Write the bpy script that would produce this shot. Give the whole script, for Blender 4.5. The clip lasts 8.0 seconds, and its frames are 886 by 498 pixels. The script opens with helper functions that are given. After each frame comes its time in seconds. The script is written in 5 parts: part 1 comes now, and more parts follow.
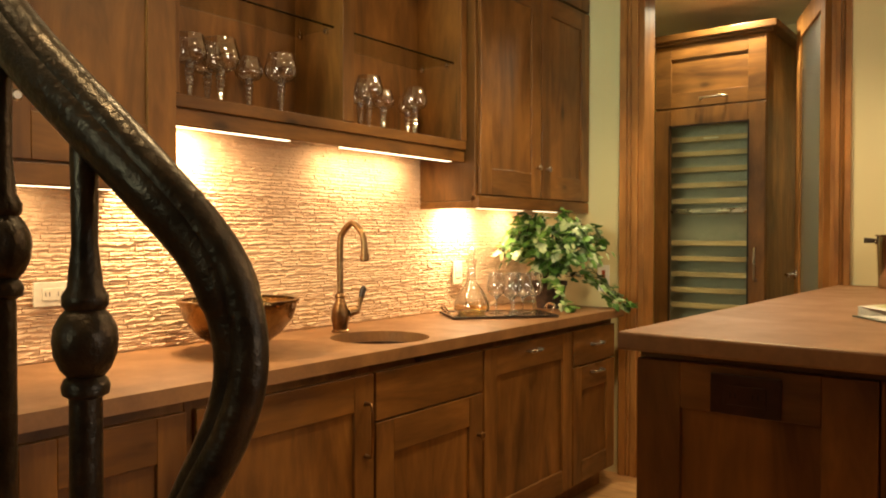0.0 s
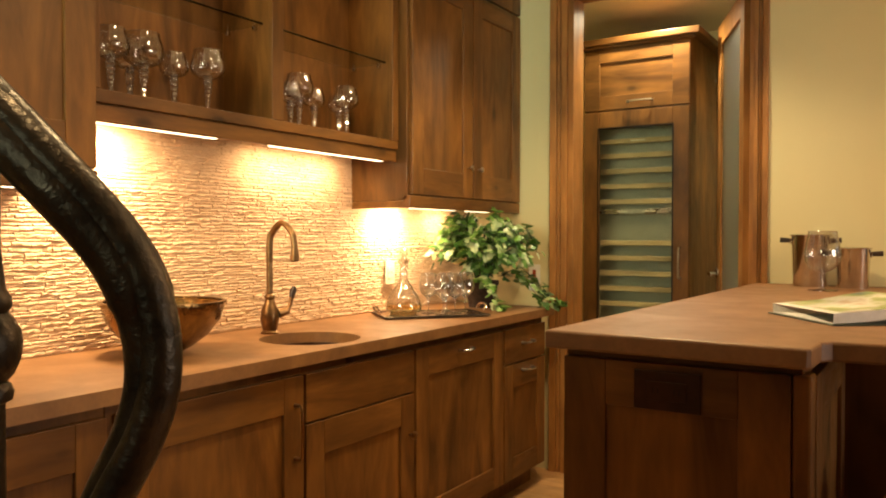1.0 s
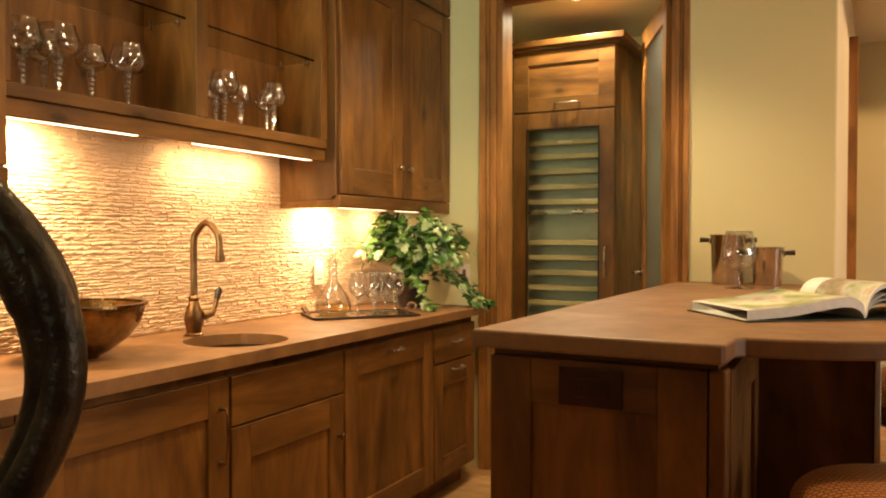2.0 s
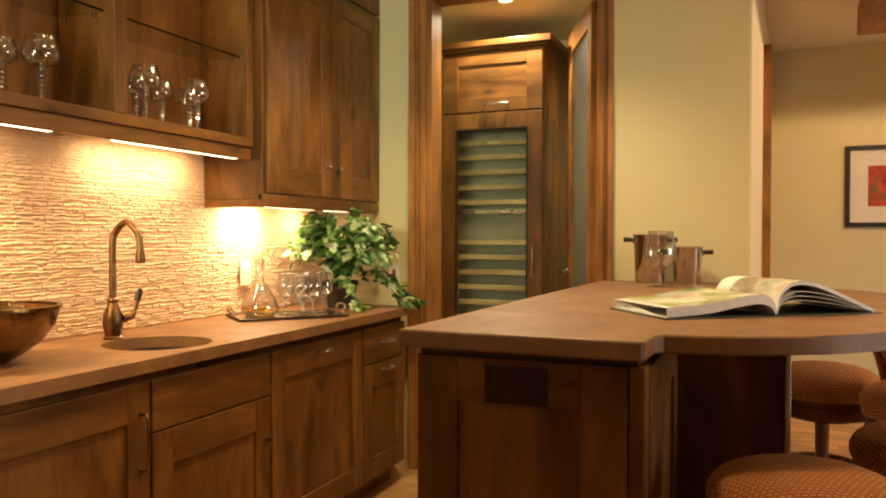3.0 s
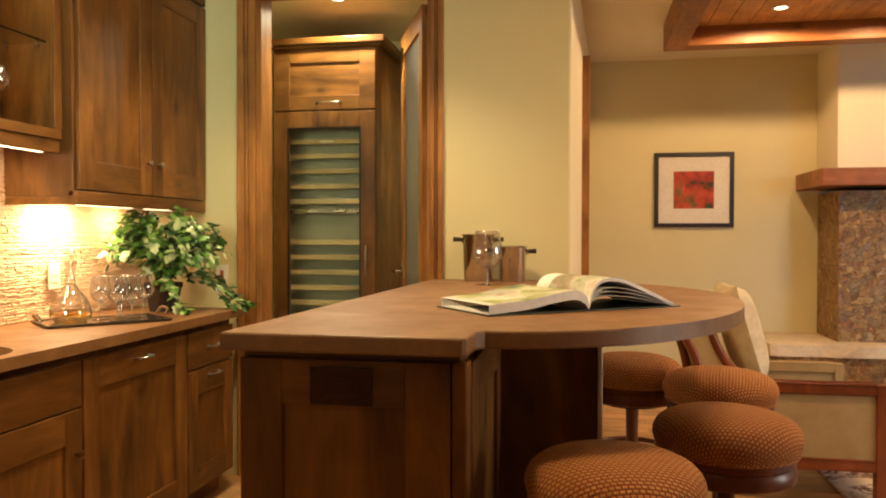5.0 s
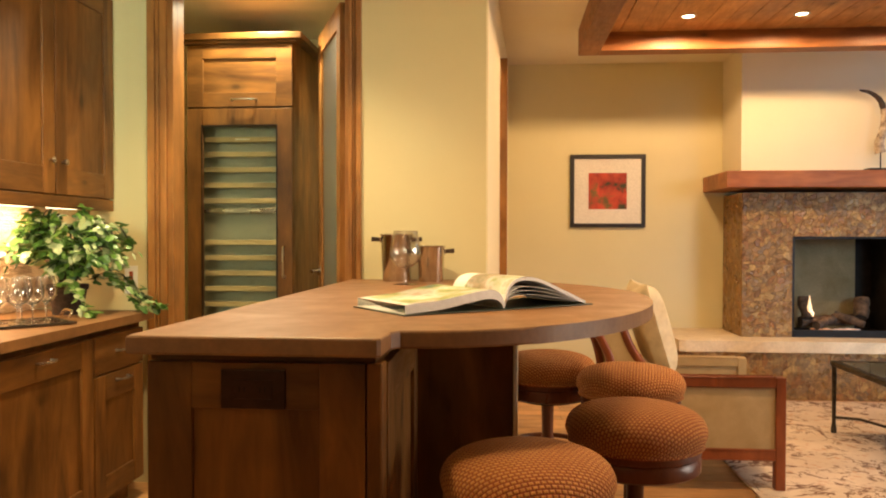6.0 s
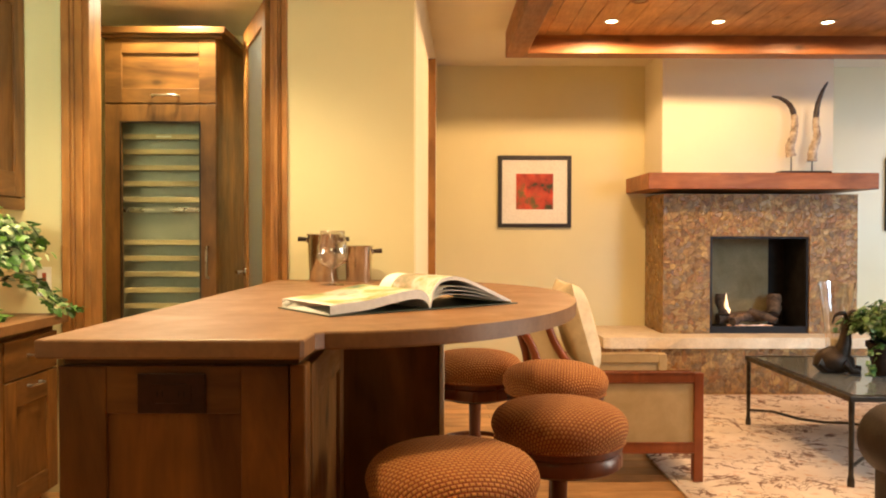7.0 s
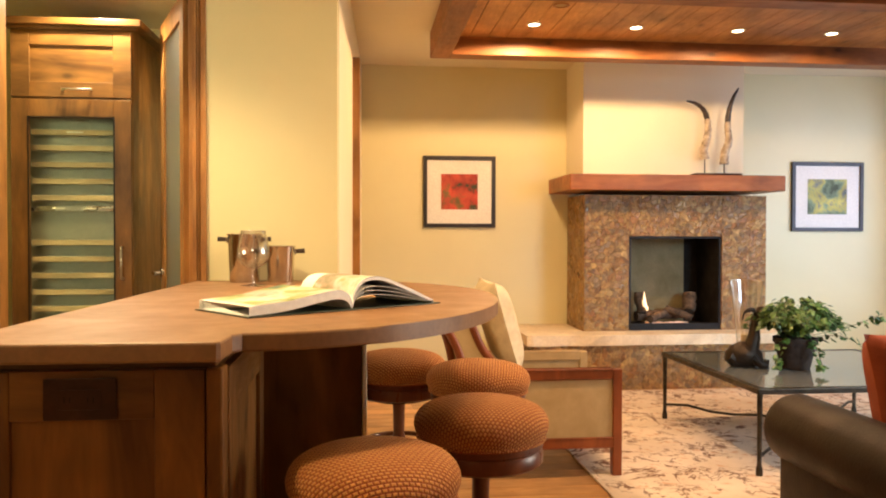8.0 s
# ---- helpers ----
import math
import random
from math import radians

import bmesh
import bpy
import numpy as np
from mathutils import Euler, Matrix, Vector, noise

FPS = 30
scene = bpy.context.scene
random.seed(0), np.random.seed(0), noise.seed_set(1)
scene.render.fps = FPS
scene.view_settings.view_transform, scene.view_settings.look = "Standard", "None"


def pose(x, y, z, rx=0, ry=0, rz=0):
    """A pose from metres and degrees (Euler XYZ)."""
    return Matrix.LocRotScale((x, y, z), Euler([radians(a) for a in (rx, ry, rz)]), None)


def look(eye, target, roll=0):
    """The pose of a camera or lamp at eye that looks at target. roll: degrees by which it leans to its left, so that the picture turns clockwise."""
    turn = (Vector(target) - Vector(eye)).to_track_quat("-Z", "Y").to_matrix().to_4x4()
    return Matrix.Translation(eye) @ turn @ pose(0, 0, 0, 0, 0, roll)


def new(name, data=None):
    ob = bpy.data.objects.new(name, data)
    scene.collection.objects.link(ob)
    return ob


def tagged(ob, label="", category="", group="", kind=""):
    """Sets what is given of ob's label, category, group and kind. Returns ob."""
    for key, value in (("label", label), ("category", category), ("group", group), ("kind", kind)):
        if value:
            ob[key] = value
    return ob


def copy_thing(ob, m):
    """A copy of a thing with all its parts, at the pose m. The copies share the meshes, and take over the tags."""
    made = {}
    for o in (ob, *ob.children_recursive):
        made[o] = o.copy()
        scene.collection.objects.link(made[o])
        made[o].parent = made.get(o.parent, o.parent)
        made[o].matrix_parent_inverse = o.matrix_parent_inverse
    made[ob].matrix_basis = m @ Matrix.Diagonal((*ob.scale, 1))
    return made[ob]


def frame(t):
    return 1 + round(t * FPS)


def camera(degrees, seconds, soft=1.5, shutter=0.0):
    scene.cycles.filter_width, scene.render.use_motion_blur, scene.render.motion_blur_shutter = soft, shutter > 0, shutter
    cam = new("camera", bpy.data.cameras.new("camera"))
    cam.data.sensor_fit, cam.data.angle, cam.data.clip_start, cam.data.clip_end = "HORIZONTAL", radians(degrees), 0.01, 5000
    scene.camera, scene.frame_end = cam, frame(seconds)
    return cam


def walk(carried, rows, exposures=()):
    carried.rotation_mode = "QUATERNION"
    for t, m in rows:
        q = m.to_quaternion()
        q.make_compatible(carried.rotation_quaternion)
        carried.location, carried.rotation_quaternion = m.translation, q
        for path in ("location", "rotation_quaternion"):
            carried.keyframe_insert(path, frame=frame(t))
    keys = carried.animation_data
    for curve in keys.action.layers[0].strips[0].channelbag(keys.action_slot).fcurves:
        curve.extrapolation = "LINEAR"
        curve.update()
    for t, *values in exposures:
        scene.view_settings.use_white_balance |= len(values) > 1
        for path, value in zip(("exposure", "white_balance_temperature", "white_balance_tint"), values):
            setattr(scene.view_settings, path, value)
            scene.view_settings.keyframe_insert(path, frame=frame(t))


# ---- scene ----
# The camera turns on a stand: its eye swings on a short arm round a fixed pivot.
cam = camera(59.88, 8.0, soft=2.0)
EYE, ARM, PITCH, LEAN = 1.2883, 0.1434, -0.998, -0.088
YAWS = [
    (0, 37.46),
    (0.5, 35.03),
    (1, 32.6),
    (1.5, 30.05),
    (3, 22.51),
    (3.5, 19.7),
    (4, 16.84),
    (4.5, 13.65),
    (5, 10.51),
    (6.5, 2.0),
    (7, -0.52),
    (7.5, -3.18),
    (8, -5.97),
]
PIVOT = (ARM * math.sin(radians(YAWS[0][1])), -ARM * math.cos(radians(YAWS[0][1])))
walk(cam, [(t, pose(PIVOT[0] - ARM * math.sin(radians(a)), PIVOT[1] + ARM * math.cos(radians(a)), EYE, 90 + PITCH, LEAN, a)) for t, a in YAWS],
     exposures=[(0.0, -0.85), (1.5, -0.76), (3.5, -0.78), (5.0, -0.69), (6.5, -0.17), (8.0, -0.02)])

# ---- light ----
WARM, WARM_DEEP, COOL = (1.0, 0.73, 0.38), (1.0, 0.71, 0.39), (0.38, 0.64, 1.0)
WARM_LIVING = (1.0, 0.62, 0.31)
world = bpy.data.worlds.new("world")
scene.world = world
world.use_nodes = True
sky = world.node_tree.nodes.new("ShaderNodeTexSky")
sky.sky_type, sky.sun_disc, sky.sun_elevation, sky.sun_rotation = "NISHITA", False, radians(30), radians(120)
world.node_tree.links.new(sky.outputs[0], world.node_tree.nodes["Background"].inputs[0])
world.node_tree.nodes["Background"].inputs[1].default_value = 0.1


def lamp(name, kind, m, watts, colour, size=0.1, size_y=None, spot=None, blend=0.6):
    data = bpy.data.lights.new(name, kind)
    data.energy, data.color = watts, colour
    if kind == "AREA":
        data.size = size
        if size_y:
            data.shape, data.size_y = "RECTANGLE", size_y
    else:
        data.shadow_soft_size = size
    if spot:
        data.spot_size, data.spot_blend = radians(spot), blend
    ob = new(name, data)
    ob.matrix_world = m
    return ob


def down(x, y, z):
    return pose(x, y, z)


# unseen kitchen cans, spots chosen for light; last two added as fill
CANS = ((-0.9, 1.5, 34, 118), (-1.05, 2.8, 46, 122), (0.6, 2.3, 21, 170), (1.35, 1.25, 52, 168), (-1.2, -0.5, 5, 150))
# cans in the ceilings, partly added fill; window daylight follows, partly added too
for x, y, w, cone in CANS:
    lamp("can_light", "SPOT", down(x, y, 2.80), w * 4, WARM, 0.06, spot=cone, blend=0.15 if cone > 150 else 0.6)
for x, w in ((1.30, 155), (2.04, 58), (2.80, 38), (3.52, 14)):
    lamp("can_light", "SPOT", down(x, 5.36, 2.765), w * 1.25, WARM_LIVING, 0.05, spot=172, blend=0.15)
    # nearer row has no fixtures, added as ambient fill
    lamp("can_light", "SPOT", down(x, 3.2, 2.765), 40 + w * 0.5, WARM_LIVING, 0.05, spot=150)
# narrow unseen spot added to lighten the railing alone
lamp("can_light", "SPOT", down(-0.45, 0.2, 2.80), 90, WARM, 0.06, spot=58)
# unseen second pantry lamp, added to fill the wine cabinet's side
lamp("can_light", "SPOT", down(-0.55, 4.75, 2.685), 70, (1.0, 0.82, 0.5), 0.04, spot=130)
lamp("can_light", "SPOT", down(-1.39, 4.42, 2.66), 120, (1.0, 0.86, 0.56), 0.02, spot=150)
# unseen can added for the pool of light above the mantel
lamp("can_light", "SPOT", down(2.4, 6.12, 2.82), 5, WARM, 0.04, spot=90)
lamp("window_daylight", "AREA", look((5.25, 5.5, 1.6), (4.2, 7.08, 1.55)), 25, (0.54, 0.66, 1.0), 1.6, 2.0).data.spread = radians(125)
# added lamp in an unseen window, cools the rug
lamp("window_daylight", "AREA", look((4.5, 0.74, 1.7), (3.5, 4.6, 0.1)), 34, (0.55, 0.78, 1.0), 1.3, 1.9).data.spread = radians(60)
# added lamp in an unseen window, fills the island's seating side
lamp("window_daylight", "AREA", look((5.25, 2.4, 1.45), (0.0, 2.9, 0.9)), 26, (1.0, 0.90, 0.78), 1.4, 1.5).data.spread = radians(70)
# unseen window assumed; beam kept narrow on the wall cabinets
lamp("window_daylight", "AREA", look((-0.9, -2.93, 2.0), (-2.3, 3.8, 2.25)), 14, (0.92, 1.0, 0.70), 1.3, 0.9).data.spread = radians(38)
for y, w in ((0.85, 5), (1.45, 27), (2.40, 8), (3.06, 19), (3.50, 4)):
    low = 1.60 if 1.3 < y < 2.8 else 1.40
    lamp("under_cabinet_lamp", "AREA", pose(-2.17, y, low, 0, 28, 0), w, WARM_DEEP, 0.04, 0.5 if y == 2.40 else 0.16)
# unseen lamps added in the display cabinet so the goblets sparkle
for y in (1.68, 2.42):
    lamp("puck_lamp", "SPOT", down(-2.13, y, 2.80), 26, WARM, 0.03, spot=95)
lamp("hearth_fire", "POINT", pose(2.75, 6.72, 0.62), 0.5, (1.0, 0.5, 0.18), 0.06)

# ---- materials ----


def shader(name, rough=0.5, metal=0.0):
    m = bpy.data.materials.new(name)
    m.use_nodes = True
    t = m.node_tree
    b = t.nodes["Principled BSDF"]
    b.inputs["Roughness"].default_value, b.inputs["Metallic"].default_value = rough, metal
    return m, t, b


def node(t, kind, **values):
    n = t.nodes.new(kind)
    for k, v in values.items():
        n.inputs[k.replace("_", " ")].default_value = v
    return n


def coords(t, scale=(1, 1, 1), output="Object", turn=(0, 0, 0)):
    c, m = t.nodes.new("ShaderNodeTexCoord"), t.nodes.new("ShaderNodeMapping")
    m.inputs["Scale"].default_value, m.inputs["Rotation"].default_value = scale, turn
    t.links.new(c.outputs[output], m.inputs["Vector"])
    info = t.nodes.new("ShaderNodeObjectInfo")
    add = t.nodes.new("ShaderNodeVectorMath")
    mul = t.nodes.new("ShaderNodeVectorMath")
    mul.operation = "SCALE"
    mul.inputs[0].default_value = (17.3, 9.1, 5.7)
    t.links.new(info.outputs["Random"], mul.inputs["Scale"])
    t.links.new(m.outputs[0], add.inputs[0])
    t.links.new(mul.outputs[0], add.inputs[1])
    return add.outputs[0]


def ramp(t, source, *stops):
    r = t.nodes.new("ShaderNodeValToRGB")
    e = r.color_ramp.elements
    while len(e) < len(stops):
        e.new(0.5)
    for k, (at, c) in zip(e, stops):
        k.position, k.color = at, (*c, 1) if len(c) == 3 else c
    t.links.new(source, r.inputs[0])
    return r.outputs[0]


def mix(t, a, b, factor, kind="MIX"):
    m = t.nodes.new("ShaderNodeMix")
    m.data_type, m.blend_type = "RGBA", kind
    for socket, v in ((m.inputs[0], factor), (m.inputs[6], a), (m.inputs[7], b)):
        if isinstance(v, bpy.types.NodeSocket):
            t.links.new(v, socket)
        else:
            socket.default_value = v if not isinstance(v, tuple) or len(v) == 4 else (*v, 1)
    return m.outputs[2]


def bump(t, b, height, strength, distance=0.01):
    n = node(t, "ShaderNodeBump", Strength=strength, Distance=distance)
    t.links.new(height, n.inputs["Height"])
    t.links.new(n.outputs[0], b.inputs["Normal"])


def noisy(t, vector, scale, detail=4.0, rough=0.55, bend=0.0):
    n = node(t, "ShaderNodeTexNoise", Scale=scale, Detail=detail, Roughness=rough, Distortion=bend)
    t.links.new(vector, n.inputs["Vector"])
    return n.outputs["Fac"]


def grey(v):
    return (v, v, v)


def wood(name, dark, light, along="z", rough=0.38, knots=True, grain=1.0):
    """Knotty wood with the grain along one axis."""
    m, t, b = shader(name, rough)
    b.inputs["Specular IOR Level"].default_value = 0.32
    s = {"x": (1.1, 6, 6), "y": (6, 1.1, 6), "z": (6, 6, 1.1)}[along]
    v = coords(t, s)
    g = noisy(t, v, 1.2 * grain, 5, 0.58, 1.3)
    fine = noisy(t, v, 9.0 * grain, 3, 0.6)
    c = ramp(t, g, (0.28, dark), (0.72, light))
    c = mix(t, c, ramp(t, fine, (0.35, grey(0.7)), (0.65, grey(1.0))), 0.4, "MULTIPLY")
    blot = noisy(t, coords(t), 2.2, 3)
    c = mix(t, c, ramp(t, blot, (0.36, grey(0.55)), (0.62, grey(1.1))), 0.8, "MULTIPLY")
    if knots:
        k = node(t, "ShaderNodeTexVoronoi", Scale=1.0)
        k.inputs["Randomness"].default_value = 1.0
        t.links.new(coords(t, {"x": (2.6, 5, 5), "y": (5, 2.6, 5), "z": (5, 5, 2.6)}[along]), k.inputs["Vector"])
        c = mix(t, c, ramp(t, k.outputs["Distance"], (0.0, grey(0.12)), (0.06, grey(0.35)), (0.10, grey(0.75)), (0.20, grey(1.0))), 0.85, "MULTIPLY")
    t.links.new(c, b.inputs["Base Color"])
    t.links.new(ramp(t, fine, (0.2, grey(rough + 0.14)), (0.8, grey(rough - 0.06))), b.inputs["Roughness"])
    bump(t, b, fine, 0.10, 0.003)
    return m


def mottled(name, a, c2, scale, rough=0.5, fine=60.0, depth=0.1, metal=0.0, contrast=(0.3, 0.7), relief=0.004, varied=0.0, speck=0.6):
    """Two-scale mottled surface: plaster, stone, leather, worn metal."""
    m, t, b = shader(name, rough, metal)
    v = coords(t)
    big, small = noisy(t, v, scale, 5, 0.6, 0.3), noisy(t, v, fine, 3)
    c = ramp(t, big, (contrast[0], a), (contrast[1], c2))
    c = mix(t, c, ramp(t, small, (0.3, grey(0.82)), (0.7, grey(1.05))), speck, "MULTIPLY")
    if varied:
        info = t.nodes.new("ShaderNodeObjectInfo")
        c = mix(t, c, ramp(t, info.outputs["Random"], (0.0, (0.74, 0.66, 0.62)), (0.5, (0.95, 0.86, 0.8)), (1.0, (1.2, 1.0, 0.8))), varied, "MULTIPLY")
    t.links.new(c, b.inputs["Base Color"])
    t.links.new(ramp(t, big, (0.3, grey(min(1, rough + 0.08))), (0.7, grey(max(0.02, rough - 0.06)))), b.inputs["Roughness"])
    if depth:
        bump(t, b, small, depth, relief)
    return m


def glass(name, tint=(1, 1, 1), rough=0.0, ior=1.45):
    m, t, b = shader(name, rough)
    b.inputs["Base Color"].default_value = (*tint, 1)
    b.inputs["Transmission Weight"].default_value, b.inputs["IOR"].default_value = 1.0, ior
    return m


def glow(name, colour, strength):
    m, t, b = shader(name)
    b.inputs["Emission Color"].default_value, b.inputs["Emission Strength"].default_value = (*colour, 1), strength
    return m


ALDER = wood("alder", (0.088, 0.034, 0.0070), (0.27, 0.117, 0.026))
ALDER_X = wood("alder_along_x", (0.088, 0.034, 0.0070), (0.27, 0.117, 0.026), "x")
ALDER_Y = wood("alder_along_y", (0.088, 0.034, 0.0070), (0.27, 0.117, 0.026), "y")
PINE = wood("pine_casing", (0.26, 0.105, 0.025), (0.52, 0.24, 0.066), "z", 0.35)
PINE_X = wood("pine_beam_x", (0.22, 0.078, 0.022), (0.42, 0.168, 0.052), "x", 0.42)
PINE_Y = wood("pine_beam_y", (0.22, 0.078, 0.022), (0.42, 0.168, 0.052), "y", 0.42)
PLANK = wood("ceiling_plank_wood", (0.46, 0.22, 0.065), (0.70, 0.37, 0.13), "y", 0.45)
OAK = wood("floor_oak", (0.42, 0.21, 0.08), (0.66, 0.38, 0.165), "x", 0.3, knots=False)
MANTEL = wood("mantel_wood", (0.27, 0.085, 0.025), (0.45, 0.17, 0.055), "x", 0.4)
CHERRY = wood("cherry", (0.18, 0.044, 0.014), (0.33, 0.092, 0.03), "z", 0.3, knots=False)
WALNUT = wood("stool_wood", (0.11, 0.032, 0.012), (0.24, 0.078, 0.028), "z", 0.28, knots=False)
RACK = wood("rack_wood", (0.40, 0.28, 0.13), (0.58, 0.43, 0.22), "x", 0.5, knots=False)
COUNTER = mottled("counter_stone", (0.170, 0.079, 0.029), (0.285, 0.140, 0.052), 6.0, 0.46, 90, 0.04)
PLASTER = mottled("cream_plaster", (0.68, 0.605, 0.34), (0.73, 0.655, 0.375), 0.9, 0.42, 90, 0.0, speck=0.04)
# pale paint of the chimney breast; elsewhere also plaster lightened for light
PLASTER_PALE_LIT = mottled("pale_lit_plaster", (0.79, 0.715, 0.51), (0.83, 0.755, 0.55), 0.9, 0.5, 90, 0.0, speck=0.04)
CEILING = mottled("ceiling_paint", (0.72, 0.64, 0.46), (0.78, 0.70, 0.52), 1.0, 0.75, 40, 0.0, speck=0.04)
TRAVERTINE = mottled("split_travertine", (0.60, 0.40, 0.235), (0.70, 0.49, 0.31), 14.0, 0.8, 120, 0.5)
HEARTH = mottled("hearth_stone", (0.60, 0.47, 0.30), (0.80, 0.68, 0.48), 4.0, 0.7, 50, 0.5)
IRON = mottled("dark_iron", (0.022, 0.018, 0.013), (0.085, 0.066, 0.045), 22, 0.36, 110, 0.4, 0.7)
BRONZE = mottled("aged_bronze", (0.16, 0.085, 0.035), (0.34, 0.2, 0.09), 12, 0.33, 90, 0.08, 1.0)
IRON_BROWN = mottled("dark_bronze", (0.02, 0.014, 0.010), (0.06, 0.04, 0.025), 14, 0.42, 80, 0.3, 0.7)
BRASS = mottled("hammered_brass", (0.13, 0.07, 0.025), (0.40, 0.24, 0.085), 16, 0.22, 60, 0.5, 1.0)
CHROME = mottled("polished_steel", (0.62, 0.58, 0.52), (0.75, 0.72, 0.68), 5, 0.12, 60, 0.02, 1.0)
NICKEL = mottled("satin_nickel", (0.42, 0.38, 0.32), (0.6, 0.55, 0.48), 9, 0.27, 60, 0.02, 1.0)
COPPER = mottled("dark_copper", (0.03, 0.014, 0.009), (0.075, 0.032, 0.018), 9, 0.35, 60, 0.1, 0.5)
BLACK = mottled("black_plate", (0.008, 0.006, 0.005), (0.016, 0.012, 0.01), 9, 0.4, 60, 0.02)
IVORY = mottled("ivory_plastic", (0.70, 0.62, 0.45), (0.74, 0.66, 0.5), 9, 0.4, 60, 0.01)
LEATHER = mottled("brown_leather", (0.010, 0.005, 0.0022), (0.026, 0.013, 0.005), 5, 0.48, 110, 0.35)
LINEN = mottled("tan_linen", (0.38, 0.26, 0.115), (0.47, 0.33, 0.16), 8, 0.85, 260, 0.35)
SILK = mottled("cream_cushion", (0.66, 0.54, 0.34), (0.78, 0.67, 0.46), 9, 0.6, 30, 0.3)
RUST = mottled("rust_cushion", (0.28, 0.05, 0.015), (0.38, 0.08, 0.025), 9, 0.8, 200, 0.3)
SOIL = mottled("soil", (0.02, 0.012, 0.008), (0.05, 0.03, 0.02), 30, 0.95, 90, 0.8)
PAPER = mottled("book_paper", (0.82, 0.81, 0.76), (0.86, 0.85, 0.81), 5, 0.5, 40, 0.02)
BOARD = mottled("book_board", (0.018, 0.03, 0.02), (0.03, 0.045, 0.03), 5, 0.4, 40, 0.02)
FRAME_BLACK = mottled("black_frame", (0.012, 0.008, 0.006), (0.024, 0.016, 0.012), 9, 0.35, 60, 0.02)
MATBOARD = mottled("picture_mat", (0.78, 0.74, 0.66), (0.82, 0.78, 0.7), 5, 0.8, 60, 0.02)
BONE = mottled("banded_horn", (0.10, 0.06, 0.035), (0.66, 0.55, 0.4), 22, 0.55, 90, 0.3)
HORN = mottled("dark_horn", (0.012, 0.008, 0.006), (0.05, 0.03, 0.02), 20, 0.35, 90, 0.2)
FIREBOX = mottled("firebox_black", (0.006, 0.005, 0.004), (0.016, 0.012, 0.010), 9, 0.6, 60, 0.2)
BRICK_PALE = mottled("firebox_back", (0.19, 0.15, 0.075), (0.27, 0.22, 0.12), 6, 0.7, 60, 0.3)
LOG = mottled("charred_log", (0.015, 0.01, 0.008), (0.16, 0.10, 0.06), 18, 0.9, 80, 0.8)


def thin_glass(name, rough, *shine_by_angle):
    """A thin clear wall: seen through straight, with gloss that grows towards the rim."""
    m, t, b = shader(name)
    t.nodes.remove(b)
    see, shine, mixer = t.nodes.new("ShaderNodeBsdfTransparent"), node(t, "ShaderNodeBsdfGlossy", Roughness=rough), t.nodes.new("ShaderNodeMixShader")
    see.inputs[0].default_value = (1, 1, 1, 1)
    rim = ramp(t, node(t, "ShaderNodeLayerWeight", Blend=0.5).outputs["Facing"], *[(i / (len(shine_by_angle) - 1), grey(v)) for i, v in enumerate(shine_by_angle)])
    t.links.new(rim, mixer.inputs[0])
    t.links.new(see.outputs[0], mixer.inputs[1])
    t.links.new(shine.outputs[0], mixer.inputs[2])
    t.links.new(mixer.outputs[0], t.nodes["Material Output"].inputs[0])
    return m


def slate(name):
    """Split slate in irregular patches of rust, ochre and grey-violet with a rough, part polished face."""
    m, t, b = shader(name, 0.4)
    v = coords(t)
    bend = noisy(t, v, 6.0, 4, 0.6, 0.6)
    warped = mix(t, v, bend, 0.2)
    cell = node(t, "ShaderNodeTexVoronoi", Scale=26.0)
    t.links.new(warped, cell.inputs["Vector"])
    edge = node(t, "ShaderNodeTexVoronoi", Scale=26.0)
    edge.feature = "DISTANCE_TO_EDGE"
    t.links.new(warped, edge.inputs["Vector"])
    split = t.nodes.new("ShaderNodeSeparateColor")
    t.links.new(cell.outputs["Color"], split.inputs[0])
    c = ramp(t, split.outputs[0], (0.0, (0.19, 0.09, 0.03)), (0.25, (0.38, 0.21, 0.065)), (0.5, (0.24, 0.155, 0.075)), (0.72, (0.50, 0.32, 0.11)), (0.9, (0.33, 0.155, 0.05)))
    c = mix(t, c, ramp(t, noisy(t, v, 26, 5, 0.65, 0.5), (0.32, grey(0.45)), (0.68, grey(1.25))), 0.85, "MULTIPLY")
    c = mix(t, c, ramp(t, edge.outputs["Distance"], (0.0, grey(0.7)), (0.05, grey(1.0))), 0.5, "MULTIPLY")
    t.links.new(c, b.inputs["Base Color"])
    t.links.new(ramp(t, split.outputs[1], (0.0, grey(0.24)), (1.0, grey(0.6))), b.inputs["Roughness"])
    rough = mix(t, noisy(t, v, 40, 4, 0.6), ramp(t, edge.outputs["Distance"], (0.0, grey(0.0)), (0.12, grey(1.0))), 0.5)
    bump(t, b, rough, 0.9, 0.012)
    return m


SLATE = slate("rust_slate")
CLEAR = thin_glass("thin_clear_glass", 0.06, 0.14, 0.18, 0.28, 0.55, 0.95)
# head-on gloss raised so stems, bases and rims show bright
CRYSTAL = thin_glass("glossy_crystal", 0.16, 0.35, 0.45, 0.55, 0.75, 0.95)
PANE = glass("shelf_glass", (0.93, 0.98, 0.95))
FROST = glass("frosted_glass", (0.8, 0.9, 0.95), 0.35)
SMOKED = glass("wine_door_glass", (0.72, 0.74, 0.66), 0.05, 1.2)
WINE = glass("pale_wine", (0.95, 0.72, 0.25), 0.0, 1.33)
for m in (LEATHER, FIREBOX, BRICK_PALE, BLACK):
    m.node_tree.nodes["Principled BSDF"].inputs["Specular IOR Level"].default_value = 0.2
